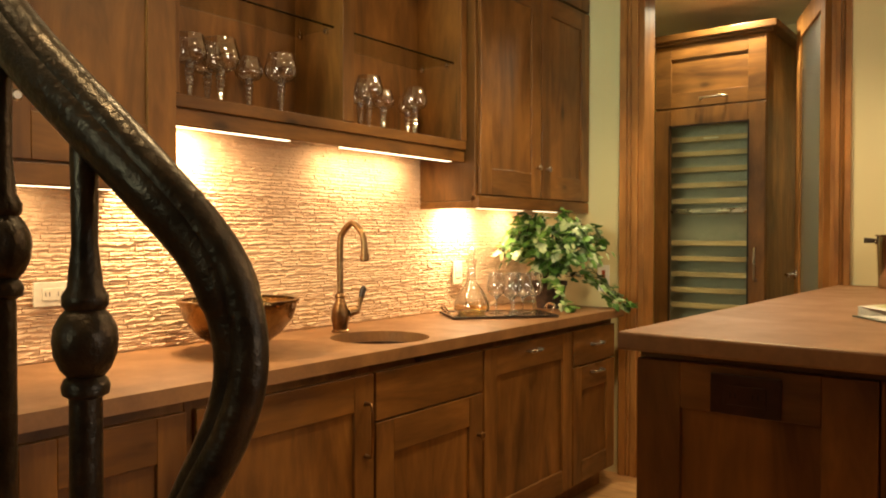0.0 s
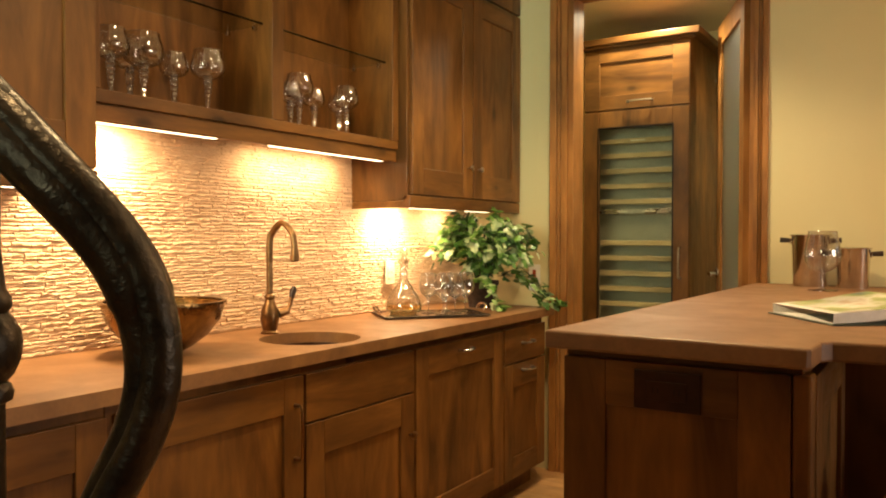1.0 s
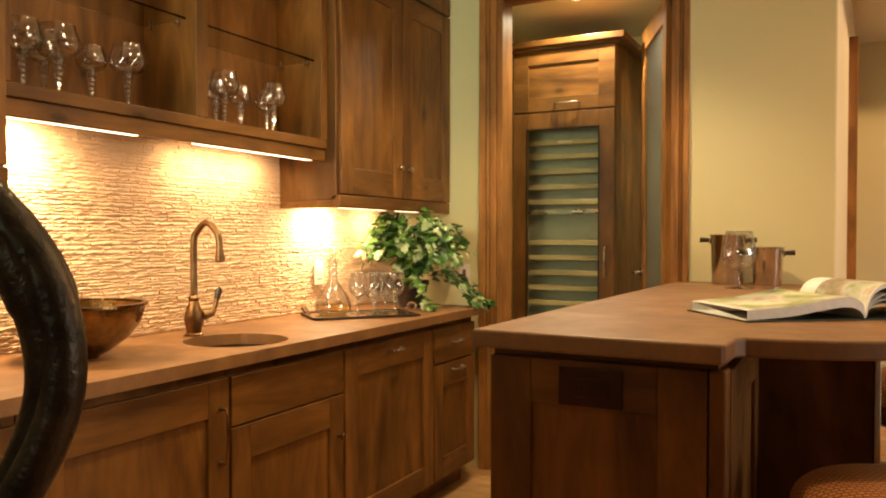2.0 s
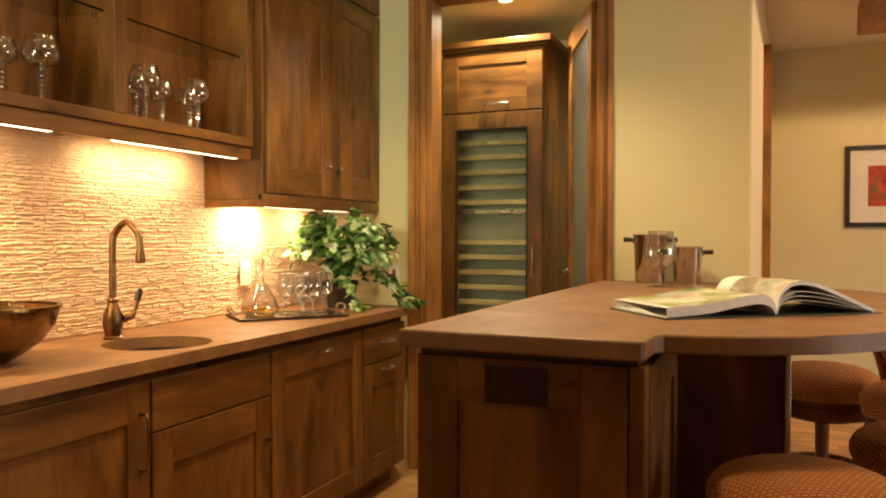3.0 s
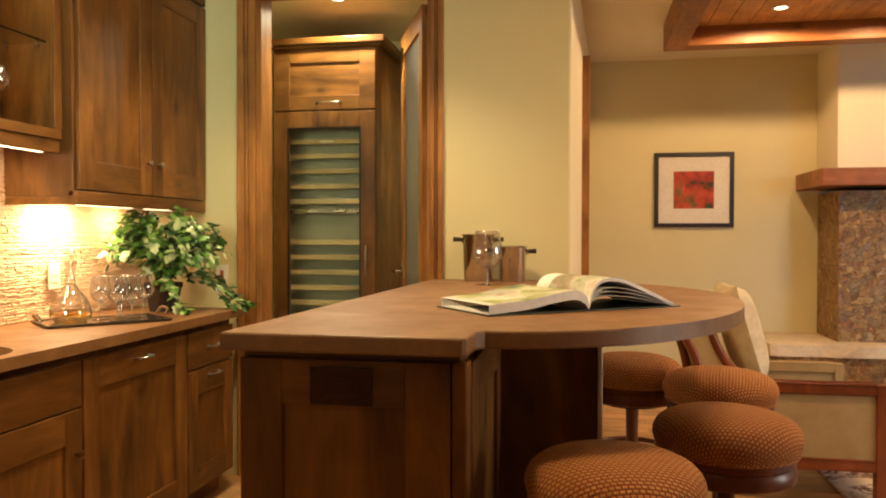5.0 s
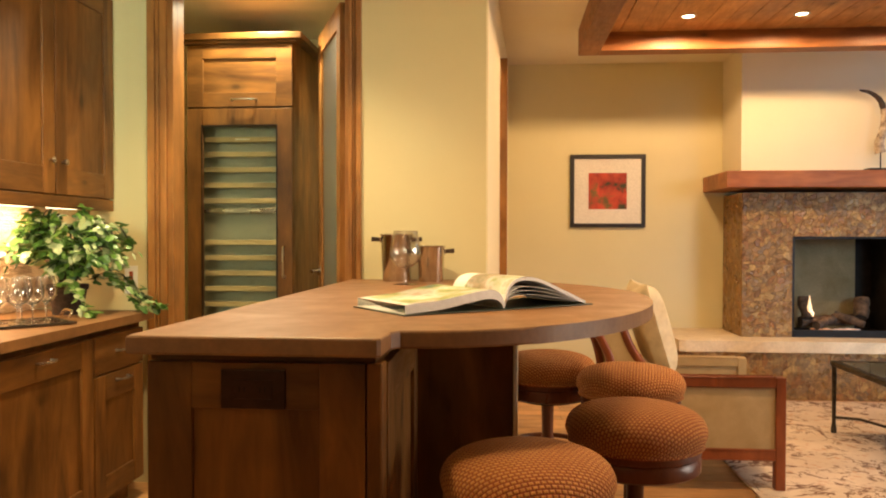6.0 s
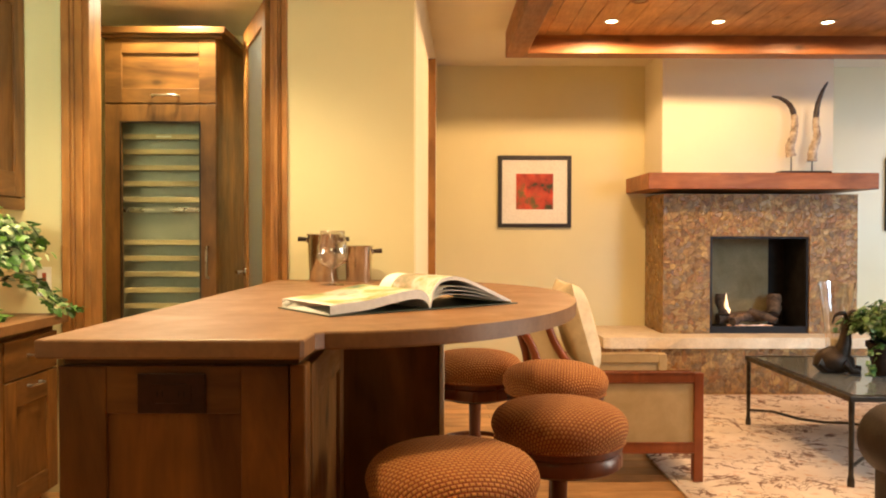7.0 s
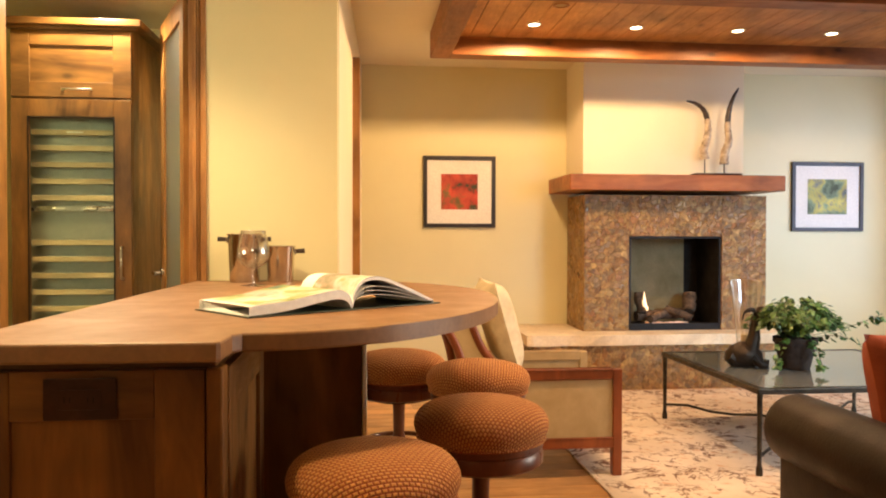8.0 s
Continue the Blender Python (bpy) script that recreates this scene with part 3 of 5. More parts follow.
def base_cabinet(y0, y1, label, fronts):
    """A base unit; fronts: rows of kind, y from, y to, z from, z to, handle (kind, y, z)."""
    c = thing("base_cabinet", label, "cabinet", pose(FRONT, y0, 0), "base cabinets")
    w = y1 - y0
    high = 0.70 if "sink" in label else 0.872
    if high < 0.8:
        part("front_rail", box(-0.06, 0.001, 0.701, -0.024, w - 0.001, 0.872, 0.002), ALDER_Y, c)
    part("body", boxes((-0.585, 0.001, 0.10, -0.024, w - 0.001, high), (-0.585, 0.001, 0, -0.085, w - 0.001, 0.10), bevel=0.002), ALDER, c)
    for kind, a, b, z0, z1, hold in fronts:
        name = "drawer" if z1 - z0 < 0.3 else "door"
        spot = pose(-0.0225, a - y0 + 0.002, z0) @ FACE_X
        if kind == "flat":
            p = part(name, moved(box(0, -0.021, 0, b - a - 0.004, 0, z1 - z0, 0.003), spot), ALDER_Y, c)
        else:
            p = shaker(name, b - a - 0.004, z1 - z0, spot, ALDER, c, min(0.088, (b - a) * 0.2), 0.10, 0.115, cross=ALDER_Y)
        hk, hy, hz = hold
        if hk == "none":
            continue
        at = pose(-0.0015, hy - y0, hz)
        if hk == "knob":
            part("knob", moved(lathe([(0.006, 0), (0.006, 0.014), (0.014, 0.02), (0.015, 0.026), (0.009, 0.031)], 14), at @ pose(0, 0, 0, 0, 90, 0)), BRONZE, p, "bronze knob", True)
        else:
            part("handle", moved(bar_handle(0.17 if hk == "tall" else 0.10, hk == "tall"), at @ FACE_X), BRONZE if hk == "tall" else NICKEL, p, "bronze bar pull", True)
    return c


base_cabinet(0.30, 1.150, "knotty alder base cabinet with framed door", [("door", 0.30, 0.725, 0.115, 0.842, ("tall", 0.66, 0.60)), ("door", 0.735, 1.145, 0.115, 0.842, ("tall", 0.80, 0.60))])
base_cabinet(1.150, 1.845, "knotty alder cabinet with a tall framed front and bronze pull", [("door", 1.172, 1.842, 0.115, 0.842, ("tall", 1.80, 0.665))])
base_cabinet(1.845, 2.470, "knotty alder sink base with flat drawer front", [("flat", 1.850, 2.466, 0.682, 0.842, ("none", 0, 0)), ("door", 1.850, 2.466, 0.115, 0.676, ("knob", 2.43, 0.52))])
base_cabinet(2.470, 3.205, "knotty alder base cabinet with one tall framed front", [("door", 2.476, 3.200, 0.115, 0.842, ("bar", 2.84, 0.800))])
base_cabinet(3.205, 3.66, "narrow knotty alder cabinet with small drawer over door", [("flat", 3.210, 3.655, 0.675, 0.842, ("bar", 3.44, 0.765)), ("door", 3.210, 3.655, 0.115, 0.668, ("bar", 3.44, 0.632))])


def plate_with_hole(x0, y0, x1, y1, z0, z1, cx, cy, r, n=48):
    """A slab with a round hole through it."""
    bm = bmesh.new()
    s = r + 0.03
    ring = []
    for i in range(n):
        a = 2 * math.pi * i / n
        c, k = math.cos(a), s / max(abs(math.cos(a)), abs(math.sin(a)))
        ring.append(((cx + r * c, cy + r * math.sin(a)), (cx + k * c, cy + k * math.sin(a))))
    for z in (z0, z1):
        inner = [bm.verts.new((*p, z)) for p, _ in ring]
        outer = [bm.verts.new((*q, z)) for _, q in ring]
        for i in range(n):
            bm.faces.new((inner[i], outer[i], outer[(i + 1) % n], inner[(i + 1) % n]))
        xs, ys = (x0, cx - s, cx + s, x1), (y0, cy - s, cy + s, y1)
        grid = [[bm.verts.new((x, y, z)) for y in ys] for x in xs]
        for i in range(3):
            for j in range(3):
                if (i, j) != (1, 1):
                    bm.faces.new((grid[i][j], grid[i + 1][j], grid[i + 1][j + 1], grid[i][j + 1]))
    bmesh.ops.remove_doubles(bm, verts=bm.verts, dist=1e-6)
    for (p, _), (q, _) in zip(ring, ring[1:] + ring[:1]):
        bm.faces.new([bm.verts.new((*u, z)) for u, z in ((p, z0), (q, z0), (q, z1), (p, z1))])
    for (p, q) in (((x0, y0), (x1, y0)), ((x1, y0), (x1, y1)), ((x1, y1), (x0, y1)), ((x0, y1), (x0, y0))):
        bm.faces.new([bm.verts.new((*u, z)) for u, z in ((p, z0), (q, z0), (q, z1), (p, z1))])
    return bm


SINK = (-1.90, 2.10, 0.182)
tagged(part("countertop", plate_with_hole(KITCHEN_X + 0.004, 0.30, -1.665, 3.71, 0.875, 0.915, *SINK), COUNTER), "terracotta-brown stone worktop over the base cabinets", "countertop")
sink = thing("sink", "round dark copper bar sink set under the worktop", "sink", pose(SINK[0], SINK[1], 0.7408))
part("basin", lathe([(0.179, 0.134), (0.176, 0.05), (0.14, 0.012), (0.05, 0.0), (0.03, -0.002), (0.03, -0.01), (0.06, -0.008), (0.15, 0.004), (0.186, 0.05), (0.189, 0.134)], 36, close=True), COPPER, sink, smooth=True)
part("drain", lathe([(0.029, -0.004), (0.026, 0.003), (0.0, 0.004)], 20), NICKEL, sink, smooth=True)

faucet = thing("faucet", "aged bronze gooseneck faucet with side lever", "faucet", pose(-2.12, 2.115, 0.915))
part("base", lathe([(0.034, 0), (0.034, 0.006), (0.028, 0.012), (0.031, 0.03), (0.036, 0.055), (0.033, 0.085), (0.022, 0.115), (0.017, 0.13), (0.020, 0.136), (0.020, 0.142), (0.014, 0.15)], 24), BRONZE, faucet, smooth=True)
part("spout", tube(curve([(0, 0, 0.14), (0, 0, 0.34), (0.012, 0.004, 0.385), (0.055, 0.010, 0.420), (0.10, 0.014, 0.385), (0.112, 0.016, 0.335), (0.113, 0.016, 0.295)], 7), 0.0125, 12), BRONZE, faucet, smooth=True)
part("nozzle", moved(lathe([(0.013, 0), (0.017, 0.004), (0.017, 0.02), (0.014, 0.034), (0.013, 0.05)], 16), pose(0.113, 0.016, 0.275)), BRONZE, faucet, smooth=True)
lv = part("lever", tube([(0.02, 0.028, 0.075), (0.035, 0.055, 0.083), (0.042, 0.062, 0.10), (0.05, 0.072, 0.15)], [0.019, 0.017, 0.008, 0.010], 12), BRONZE, faucet, smooth=True)
part("lever_grip", tube([(0.047, 0.068, 0.135), (0.052, 0.074, 0.165), (0.054, 0.077, 0.178)], [0.011, 0.013, 0.006], 12), HORN, lv, "dark lever grip", True)

bowl = thing("bowl", "wide hammered brass bowl on a small foot", "bowl", pose(-2.035, 1.572, 0.915) @ Matrix.Diagonal((0.90, 0.90, 1.06, 1)))
part("body", lathe([(0.055, 0.0), (0.06, 0.006), (0.09, 0.018), (0.15, 0.055), (0.190, 0.10), (0.203, 0.135), (0.207, 0.150), (0.199, 0.152), (0.192, 0.135), (0.18, 0.103), (0.14, 0.062), (0.08, 0.03), (0.0, 0.024)], 40), BRASS, bowl, smooth=True)
part("rim", lathe([(0.198, 0.150), (0.214, 0.150), (0.214, 0.158), (0.198, 0.158)], 40, close=True), BRASS, bowl, smooth=True)

# upper cabinets
UP = -1.95


def upper_cabinet(y0, y1, label, doors):
    c = thing("wall_cabinet", label, "cabinet", pose(UP, y0, 0), "wall cabinets")
    w = y1 - y0
    part("body", boxes((KITCHEN_X - UP + 0.003, 0.001, 1.445, -0.023, w - 0.001, H - 0.002), bevel=0.002), ALDER, c)
    part("light_rail", boxes((-0.045, 0.001, 1.412, -0.004, w - 0.001, 1.468), (KITCHEN_X - UP + 0.003, 0.001, 1.412, -0.045, 0.020, 1.444), bevel=0.003), ALDER_Y, c)
    for a, b, z0, z1, side in doors:
        p = shaker("door", b - a - 0.004, z1 - z0, pose(-0.0215, a - y0 + 0.002, z0) @ FACE_X, ALDER, c, 0.09, min(0.12, (z1 - z0) * 0.3), min(0.10, (z1 - z0) * 0.3), cross=ALDER_Y)
        if side:
            ky = (b - 0.048 if side > 0 else a + 0.048) - y0
            part("knob", moved(lathe([(0.005, 0), (0.005, 0.013), (0.013, 0.019), (0.015, 0.025), (0.010, 0.03)], 14), pose(-0.0005, ky, z0 + 0.148) @ pose(0, 0, 0, 0, 90, 0)), NICKEL, p, "satin nickel knob", True)
    return c


upper_cabinet(2.807, 3.876, "tall knotty alder wall cabinet with two framed doors", [(2.820, 3.352, 1.474, 2.50, 1), (3.356, 3.872, 1.474, 2.50, -1), (2.820, 3.352, 2.512, 2.82, 0), (3.356, 3.872, 2.512, 2.82, 0)])
upper_cabinet(0.30, 1.297, "knotty alder wall cabinet with framed doors", [(0.31, 0.790, 1.474, 2.82, 1), (0.794, 1.292, 1.474, 2.82, -1)])

OPEN_X = -2.015
shelf = thing("open_cabinet", "open alder display cabinet with two bays of glassware", "cabinet", pose(OPEN_X, 1.30, 0))
L = 2.804 - 1.30
DEEP = KITCHEN_X - OPEN_X + 0.003
part("bottom", boxes((DEEP, 0, 1.671, -0.002, L, 1.710), bevel=0.003), ALDER_Y, shelf)
part("valance", boxes((-0.034, 0, 1.617, -0.012, L, 1.670), bevel=0.003), ALDER_Y, shelf)
part("back", box(DEEP, 0, 1.711, DEEP + 0.012, L, H - 0.003), ALDER, shelf)
part("divider", boxes((DEEP + 0.012, 0.735, 1.711, -0.003, 0.758, H - 0.003), (-0.020, 0.727, 1.711, 0, 0.784, H - 0.003), bevel=0.002), ALDER, shelf)
part("side_panel", boxes((DEEP + 0.012, L - 0.020, 1.711, -0.020, L, H - 0.003), (-0.020, L - 0.045, 1.711, 0, L, H - 0.003), bevel=0.002), ALDER, shelf)
part("side_panel", boxes((DEEP + 0.012, 0, 1.711, -0.020, 0.020, H - 0.003), (-0.020, 0, 1.711, 0, 0.045, H - 0.003), bevel=0.002), ALDER, shelf)
for a, b in ((0.021, 0.734), (0.759, L - 0.021)):
    g = part("glass_shelf", box(DEEP + 0.016, a, 2.058, -0.055, b, 2.066, 0.001), PANE, shelf, "clear glass shelf")
    g.visible_shadow = False
    for y in (a + 0.008, b - 0.008):
        for x in (DEEP + 0.05, -0.09):
            part("shelf_pin", box(x - 0.008, y - 0.008, 2.040, x + 0.008, y + 0.008, 2.0575, 0.003), CHROME, shelf)


# unseen fixtures added to go with the goblets' fill lamps
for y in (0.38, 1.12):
    part("added_puck_light", lathe([(0.034, H - 0.022), (0.036, H - 0.006), (0.030, H - 0.0035), (0.0, H - 0.0035)], 20, -0.115, y), LIT, shelf, "unseen puck light added to make the goblets sparkle", True)


def strip_light(y, z, length):
    s = thing("under_cabinet_light", "slim lit strip light under the wall cabinets", "light", pose(-2.09 if z > 1.5 else -2.035, y, z), "under-cabinet lights")
    part("housing", box(-0.018, -length / 2, 0.004, 0.03, length / 2, 0.047 if z > 1.5 else 0.024, 0.002), IVORY, s)
    part("lens", box(0.0, -length / 2 + 0.01, -0.004, 0.022, length / 2 - 0.01, 0.0035), STRIP, s, "lit diffuser")


for y, z, ln in ((1.57, 1.6235, 0.52), (2.42, 1.6235, 0.70), (3.10, 1.4165, 0.40), (3.52, 1.4165, 0.24), (0.95, 1.4165, 0.4)):
    strip_light(y, z, ln)

# goblets: profile from the foot up, with a thin bowl wall
def goblet(m, bowl_r, bowl_h, stem, group, label, twist=False):
    g = thing("wine_glass", label, "wine glass", m, group)
    part("foot", lathe([(bowl_r * 0.8, 0), (bowl_r * 0.8, 0.002), (bowl_r * 0.25, 0.006), (0.006, 0.012), (0.005, 0.014), (0.0, 0.014)], 22), CLEAR, g, smooth=True)
    st = [(0.005, 0.0145)]
    if twist:
        for i in range(6):
            st += [(0.008 + 0.010 * i / 5, 0.016 + stem * (i + 0.3) / 6.3), (0.006 + 0.007 * i / 5, 0.016 + stem * (i + 0.8) / 6.3)]
    else:
        st += [(0.004, stem * 0.5), (0.005, stem)]
    part("stem", lathe(st + [(0.014 if twist else 0.009, stem + 0.012)], 8 if twist else 14), CRYSTAL, g, smooth=not twist)
    z = stem + 0.0125
    if not twist:
        # solid added under the bowl to stand for its bright glints
        part("bowl_base", lathe([(0.004, z - 0.010), (0.010, z - 0.002), (bowl_r * 0.40, z + bowl_h * 0.055), (bowl_r * 0.42, z + bowl_h * 0.075), (0.0, z + bowl_h * 0.10)], 16), CRYSTAL, g, "base added to the bowl for bright glints", True)
    if twist:
        part("knop", lathe([(0.004, z - 0.012), (0.012, z - 0.004), (0.016, z + 0.008), (bowl_r * 0.30, z + bowl_h * 0.03), (bowl_r * 0.44, z + bowl_h * 0.085), (bowl_r * 0.30, z + bowl_h * 0.15), (0.0, z + bowl_h * 0.17)], 11), CRYSTAL, g, "faceted crystal knop")
    out = [(bowl_r * r, z + bowl_h * h) for r, h in ((0.06, 0), (0.45, 0.05), (0.76, 0.14), (0.94, 0.27), (1.0, 0.42), (0.97, 0.57), (0.89, 0.74), (0.80, 0.9), (0.77, 1.0))]
    inn = [(max(r - 0.0016, 0.0), h + 0.002) for r, h in out[::-1]]
    inn[0] = (inn[0][0], out[-1][1])
    part("bowl", lathe(out + inn[:-1] + [(0.0, z + 0.004)], 26), CLEAR, g, smooth=True)
    # ring added so the lip shows as a bright line
    lip = [(bowl_r * 0.77 * math.cos(i * math.pi / 12), bowl_r * 0.77 * math.sin(i * math.pi / 12), z + bowl_h + 0.0005) for i in range(25)]
    part("rim", tube(lip, 0.0014, 6), CRYSTAL, g, "ring added so the rim shows bright", True)
    return g


for x, y, r in ((-2.10, 1.435, 0.050), (-2.19, 1.565, 0.050), (-2.12, 1.565, 0.058), (-2.17, 1.72, 0.044), (-2.10, 1.805, 0.053),
                (-2.19, 2.30, 0.044), (-2.10, 2.255, 0.052), (-2.19, 2.44, 0.042), (-2.19, 2.60, 0.042), (-2.10, 2.54, 0.050)):
    goblet(pose(x, y, 1.7105), r * 1.12, r * 1.85, 0.098, "goblets in the display cabinet", "clear goblet with a twisted stem on the display shelf", True)

# serving tray with decanter and glasses
TRAY = pose(-1.975, 3.00, 0.915, 0, 0, 50)
tray = thing("tray", "dark rectangular serving tray with raised metal rim", "tray", TRAY)
part("base", box(-0.24, -0.13, 0, 0.24, 0.13, 0.010, 0.003), CHROME, tray)
part("rim", boxes((-0.25, -0.14, 0.004, 0.25, -0.129, 0.013), (-0.25, 0.129, 0.004, 0.25, 0.14, 0.013), (-0.25, -0.129, 0.004, -0.239, 0.129, 0.013), (0.239, -0.129, 0.004, 0.25, 0.129, 0.013), bevel=0.003), IRON_BROWN, tray, "dark metal rim")
for s in (-1, 1):
    part("handle", tube(curve([(s * 0.248, -0.05, 0.02), (s * 0.262, -0.045, 0.045), (s * 0.266, 0, 0.052), (s * 0.262, 0.045, 0.045), (s * 0.248, 0.05, 0.02)], 5), 0.006, 8), CHROME, tray, smooth=True)
dec = thing("decanter", "clear glass decanter part filled with pale wine", "decanter", TRAY @ pose(-0.125, 0.01, 0.0105))
out = [(0.06, 0), (0.082, 0.012), (0.085, 0.04), (0.07, 0.085), (0.04, 0.125), (0.021, 0.155), (0.018, 0.20), (0.022, 0.235), (0.028, 0.255)]
part("flask", lathe(out + [(max(r - 0.002, 0), z + (0.004 if z < 0.2 else 0)) for r, z in out[::-1]] + [(0.0, 0.004)], 30), CLEAR, dec, smooth=True)
part("wine", lathe([(0.0, 0.0046), (0.057, 0.0046), (0.079, 0.0165), (0.0815, 0.04), (0.079, 0.047), (0.0, 0.047)], 30), WINE, dec, "pale yellow wine", True)
part("stopper", lathe([(0.012, 0.235), (0.015, 0.26), (0.010, 0.264), (0.020, 0.285), (0.017, 0.305), (0.0, 0.312)], 18), CLEAR, dec, smooth=True)
for u, v in ((0.0, 0.03), (0.045, -0.065), (0.115, -0.02), (0.10, 0.075), (0.19, 0.05)):
    goblet(TRAY @ pose(u, v, 0.0105), 0.045, 0.112, 0.060, "glasses on the tray", "clear wine glass on the serving tray")


def add_leaf(bm, m, size):
    """A lobed ivy leaf with a folded middle."""
    rim = [(0, 0), (0.34, -0.12), (0.55, 0.18), (0.33, 0.42), (0.36, 0.72), (0, 1.1), (-0.36, 0.72), (-0.33, 0.42), (-0.55, 0.18), (-0.34, -0.12)]
    vs = [bm.verts.new(m @ Vector((x * size, y * size, -abs(x) * 0.28 * size - 0.10 * size * y * y))) for x, y in rim]
    mid = bm.verts.new(m @ Vector((0, 0.4 * size, 0.02 * size)))
    for i in range(len(vs)):
        bm.faces.new((vs[i], vs[(i + 1) % len(vs)], mid))


def ivy(name, m, label, pot_mat, pot, spread, height, count, size, trails, material, seed):
    """A pot of ivy: stems rise and arch out of the pot, leaves face outwards along them."""
    rng = random.Random(seed)
    p = thing(name, label, "plant", m)
    r0, r1, ph = pot
    pt = part("pot", lathe([(r0, 0), (r1, ph * 0.82), (r1 * 1.08, ph * 0.84), (r1 * 1.08, ph), (r1 * 0.97, ph), (r1 * 0.94, ph * 0.86), (0, ph * 0.86)], 28), pot_mat, p, smooth=True)
    part("soil", lathe([(r1 * 0.93, ph * 0.865), (r1 * 0.5, ph * 0.9), (0, ph * 0.91)], 20), SOIL, pt)
    stems, leaves = bmesh.new(), bmesh.new()
    paths = []
    for i in range(count):
        a = rng.uniform(0, 2 * math.pi)
        reach, rise = spread * rng.uniform(0.25, 1.0) ** 0.7, height * rng.uniform(0.45, 1.0)
        rise *= 1 - 0.4 * (reach / spread) ** 2
        d = Vector((math.cos(a), math.sin(a), 0))
        paths.append(curve([d * r1 * 0.3 + Vector((0, 0, ph * 0.9)), d * reach * 0.4 + Vector((0, 0, ph + rise * 0.75)), d * reach * 0.8 + Vector((0, 0, ph + rise)), d * reach * 1.1 + Vector((rng.uniform(-0.03, 0.03), rng.uniform(-0.03, 0.03), ph + rise * 0.7))], 4))
    for pts in trails:
        paths.append(curve(pts, 6))
    for pts in paths:
        add_tube(stems, pts, 0.0018, 4)
        for k in range(2, len(pts)):
            for _ in range(2 if k % 2 else 1):
                s = size * rng.uniform(0.65, 1.2)
                out = Vector((pts[k].x, pts[k].y, 0))
                heading = math.degrees(math.atan2(out.y, out.x)) - 90 + rng.uniform(-75, 75)
                at = pts[k] + Vector([rng.uniform(-0.022, 0.022) for _ in range(3)])
                at.z = max(at.z, 0.03)
                add_leaf(leaves, Matrix.Translation(at) @ pose(0, 0, 0, 0, 0, heading) @ pose(0, 0, 0, rng.uniform(-70, 10), rng.uniform(-30, 30), 0), s)
    part("stem_tangle", stems, SOIL, p)
    part("foliage", leaves, material, p, "lobed green leaves")
    return p


ivy("ivy_plant", pose(-1.985, 3.50, 0.915), "bushy green ivy in a dark pot at the counter's end", SOIL, (0.065, 0.085, 0.14), 0.285, 0.43, 62, 0.046,
    [[(0.06, 0.10, 0.16), (0.13, 0.20, 0.20), (0.22, 0.22, 0.10), (0.28, 0.17, 0.035)], [(0.05, 0.08, 0.16), (0.16, 0.12, 0.17), (0.26, 0.10, 0.08), (0.33, 0.12, -0.0)],
     [(0.05, 0.1, 0.16), (0.2, 0.17, 0.15), (0.31, 0.2, 0.05), (0.36, 0.22, 0.0)], [(0.0, -0.05, 0.16), (0.1, -0.14, 0.15), (0.17, -0.16, 0.06), (0.2, -0.16, 0.03)]], LEAF, 3)


def outlet(name, m, label, plate, slot, wide=0.116, tall=0.072):
    o = thing(name, label, "outlet", m, "power outlets")
    pl = part("plate", box(-wide / 2, -0.006, -tall / 2, wide / 2, 0, tall / 2, 0.002), plate, o)
    f = part("face", box(-wide * 0.30, -0.0085, -tall * 0.24, wide * 0.30, -0.0062, tall * 0.24, 0.001), plate, pl)
    for s in (-1, 1):
        part("slots", boxes(*[(s * wide * 0.16 - 0.007 + a, -0.0092, -0.006, s * wide * 0.16 - 0.005 + a, -0.0087, 0.006) for a in (0, 0.011)]), slot, f)


outlet("outlet", pose(-2.272, 1.09, 1.116) @ FACE_X, "ivory double outlet on the stone backsplash", IVORY, BLACK)
outlet("outlet", pose(-2.272, 3.08, 1.105) @ FACE_X, "ivory outlet beside the decanter", IVORY, BLACK, 0.075, 0.116)
card = thing("wall_card", "small pale card with a red mark on the wall", "card", pose(-1.862, DOOR_Y - 0.001, 0.985))
part("sheet", box(-0.035, -0.004, 0, 0.035, -0.001, 0.145), PAPER, card)
part("red_mark", box(-0.010, -0.0055, 0.03, 0.010, -0.0042, 0.115), RUST, card, "red printed bar")

# ---- pantry: wine refrigerator cabinet ----
FY = 4.565
fr = thing("wine_cabinet", "tall alder cabinet with built-in glass-door wine cooler", "wine cabinet", pose(-1.857, FY, 0))
W = 0.657
for x in (0, W - 0.02):
    part("side_panel", box(x, 0.024, 0, x + 0.02, 0.72, 2.462, 0.002), ALDER, fr)
part("back_panel", box(0.02, 0.70, 0.10, W - 0.02, 0.72, 2.05), ALDER, fr)
part("top_box", box(0.02, 0.024, 2.05, W - 0.02, 0.72, 2.462), ALDER, fr)
part("plinth", box(0.02, 0.024, 0, W - 0.02, 0.70, 0.10), ALDER, fr)
part("crown", boxes((-0.03, -0.030, 2.4625, W + 0.060, 0.73, 2.503), (-0.015, -0.014, 2.442, W + 0.030, 0.023, 2.462), bevel=0.006), ALDER_X, fr)
up = shaker("upper_door", W - 0.006, 0.375, pose(0.003, 0.0235, 2.064), ALDER_X, fr, 0.10, 0.085, 0.085)
part("handle", moved(bar_handle(0.15, False), pose(0.36, 0.0025, 2.105)), NICKEL, up, "nickel bar pull", True)
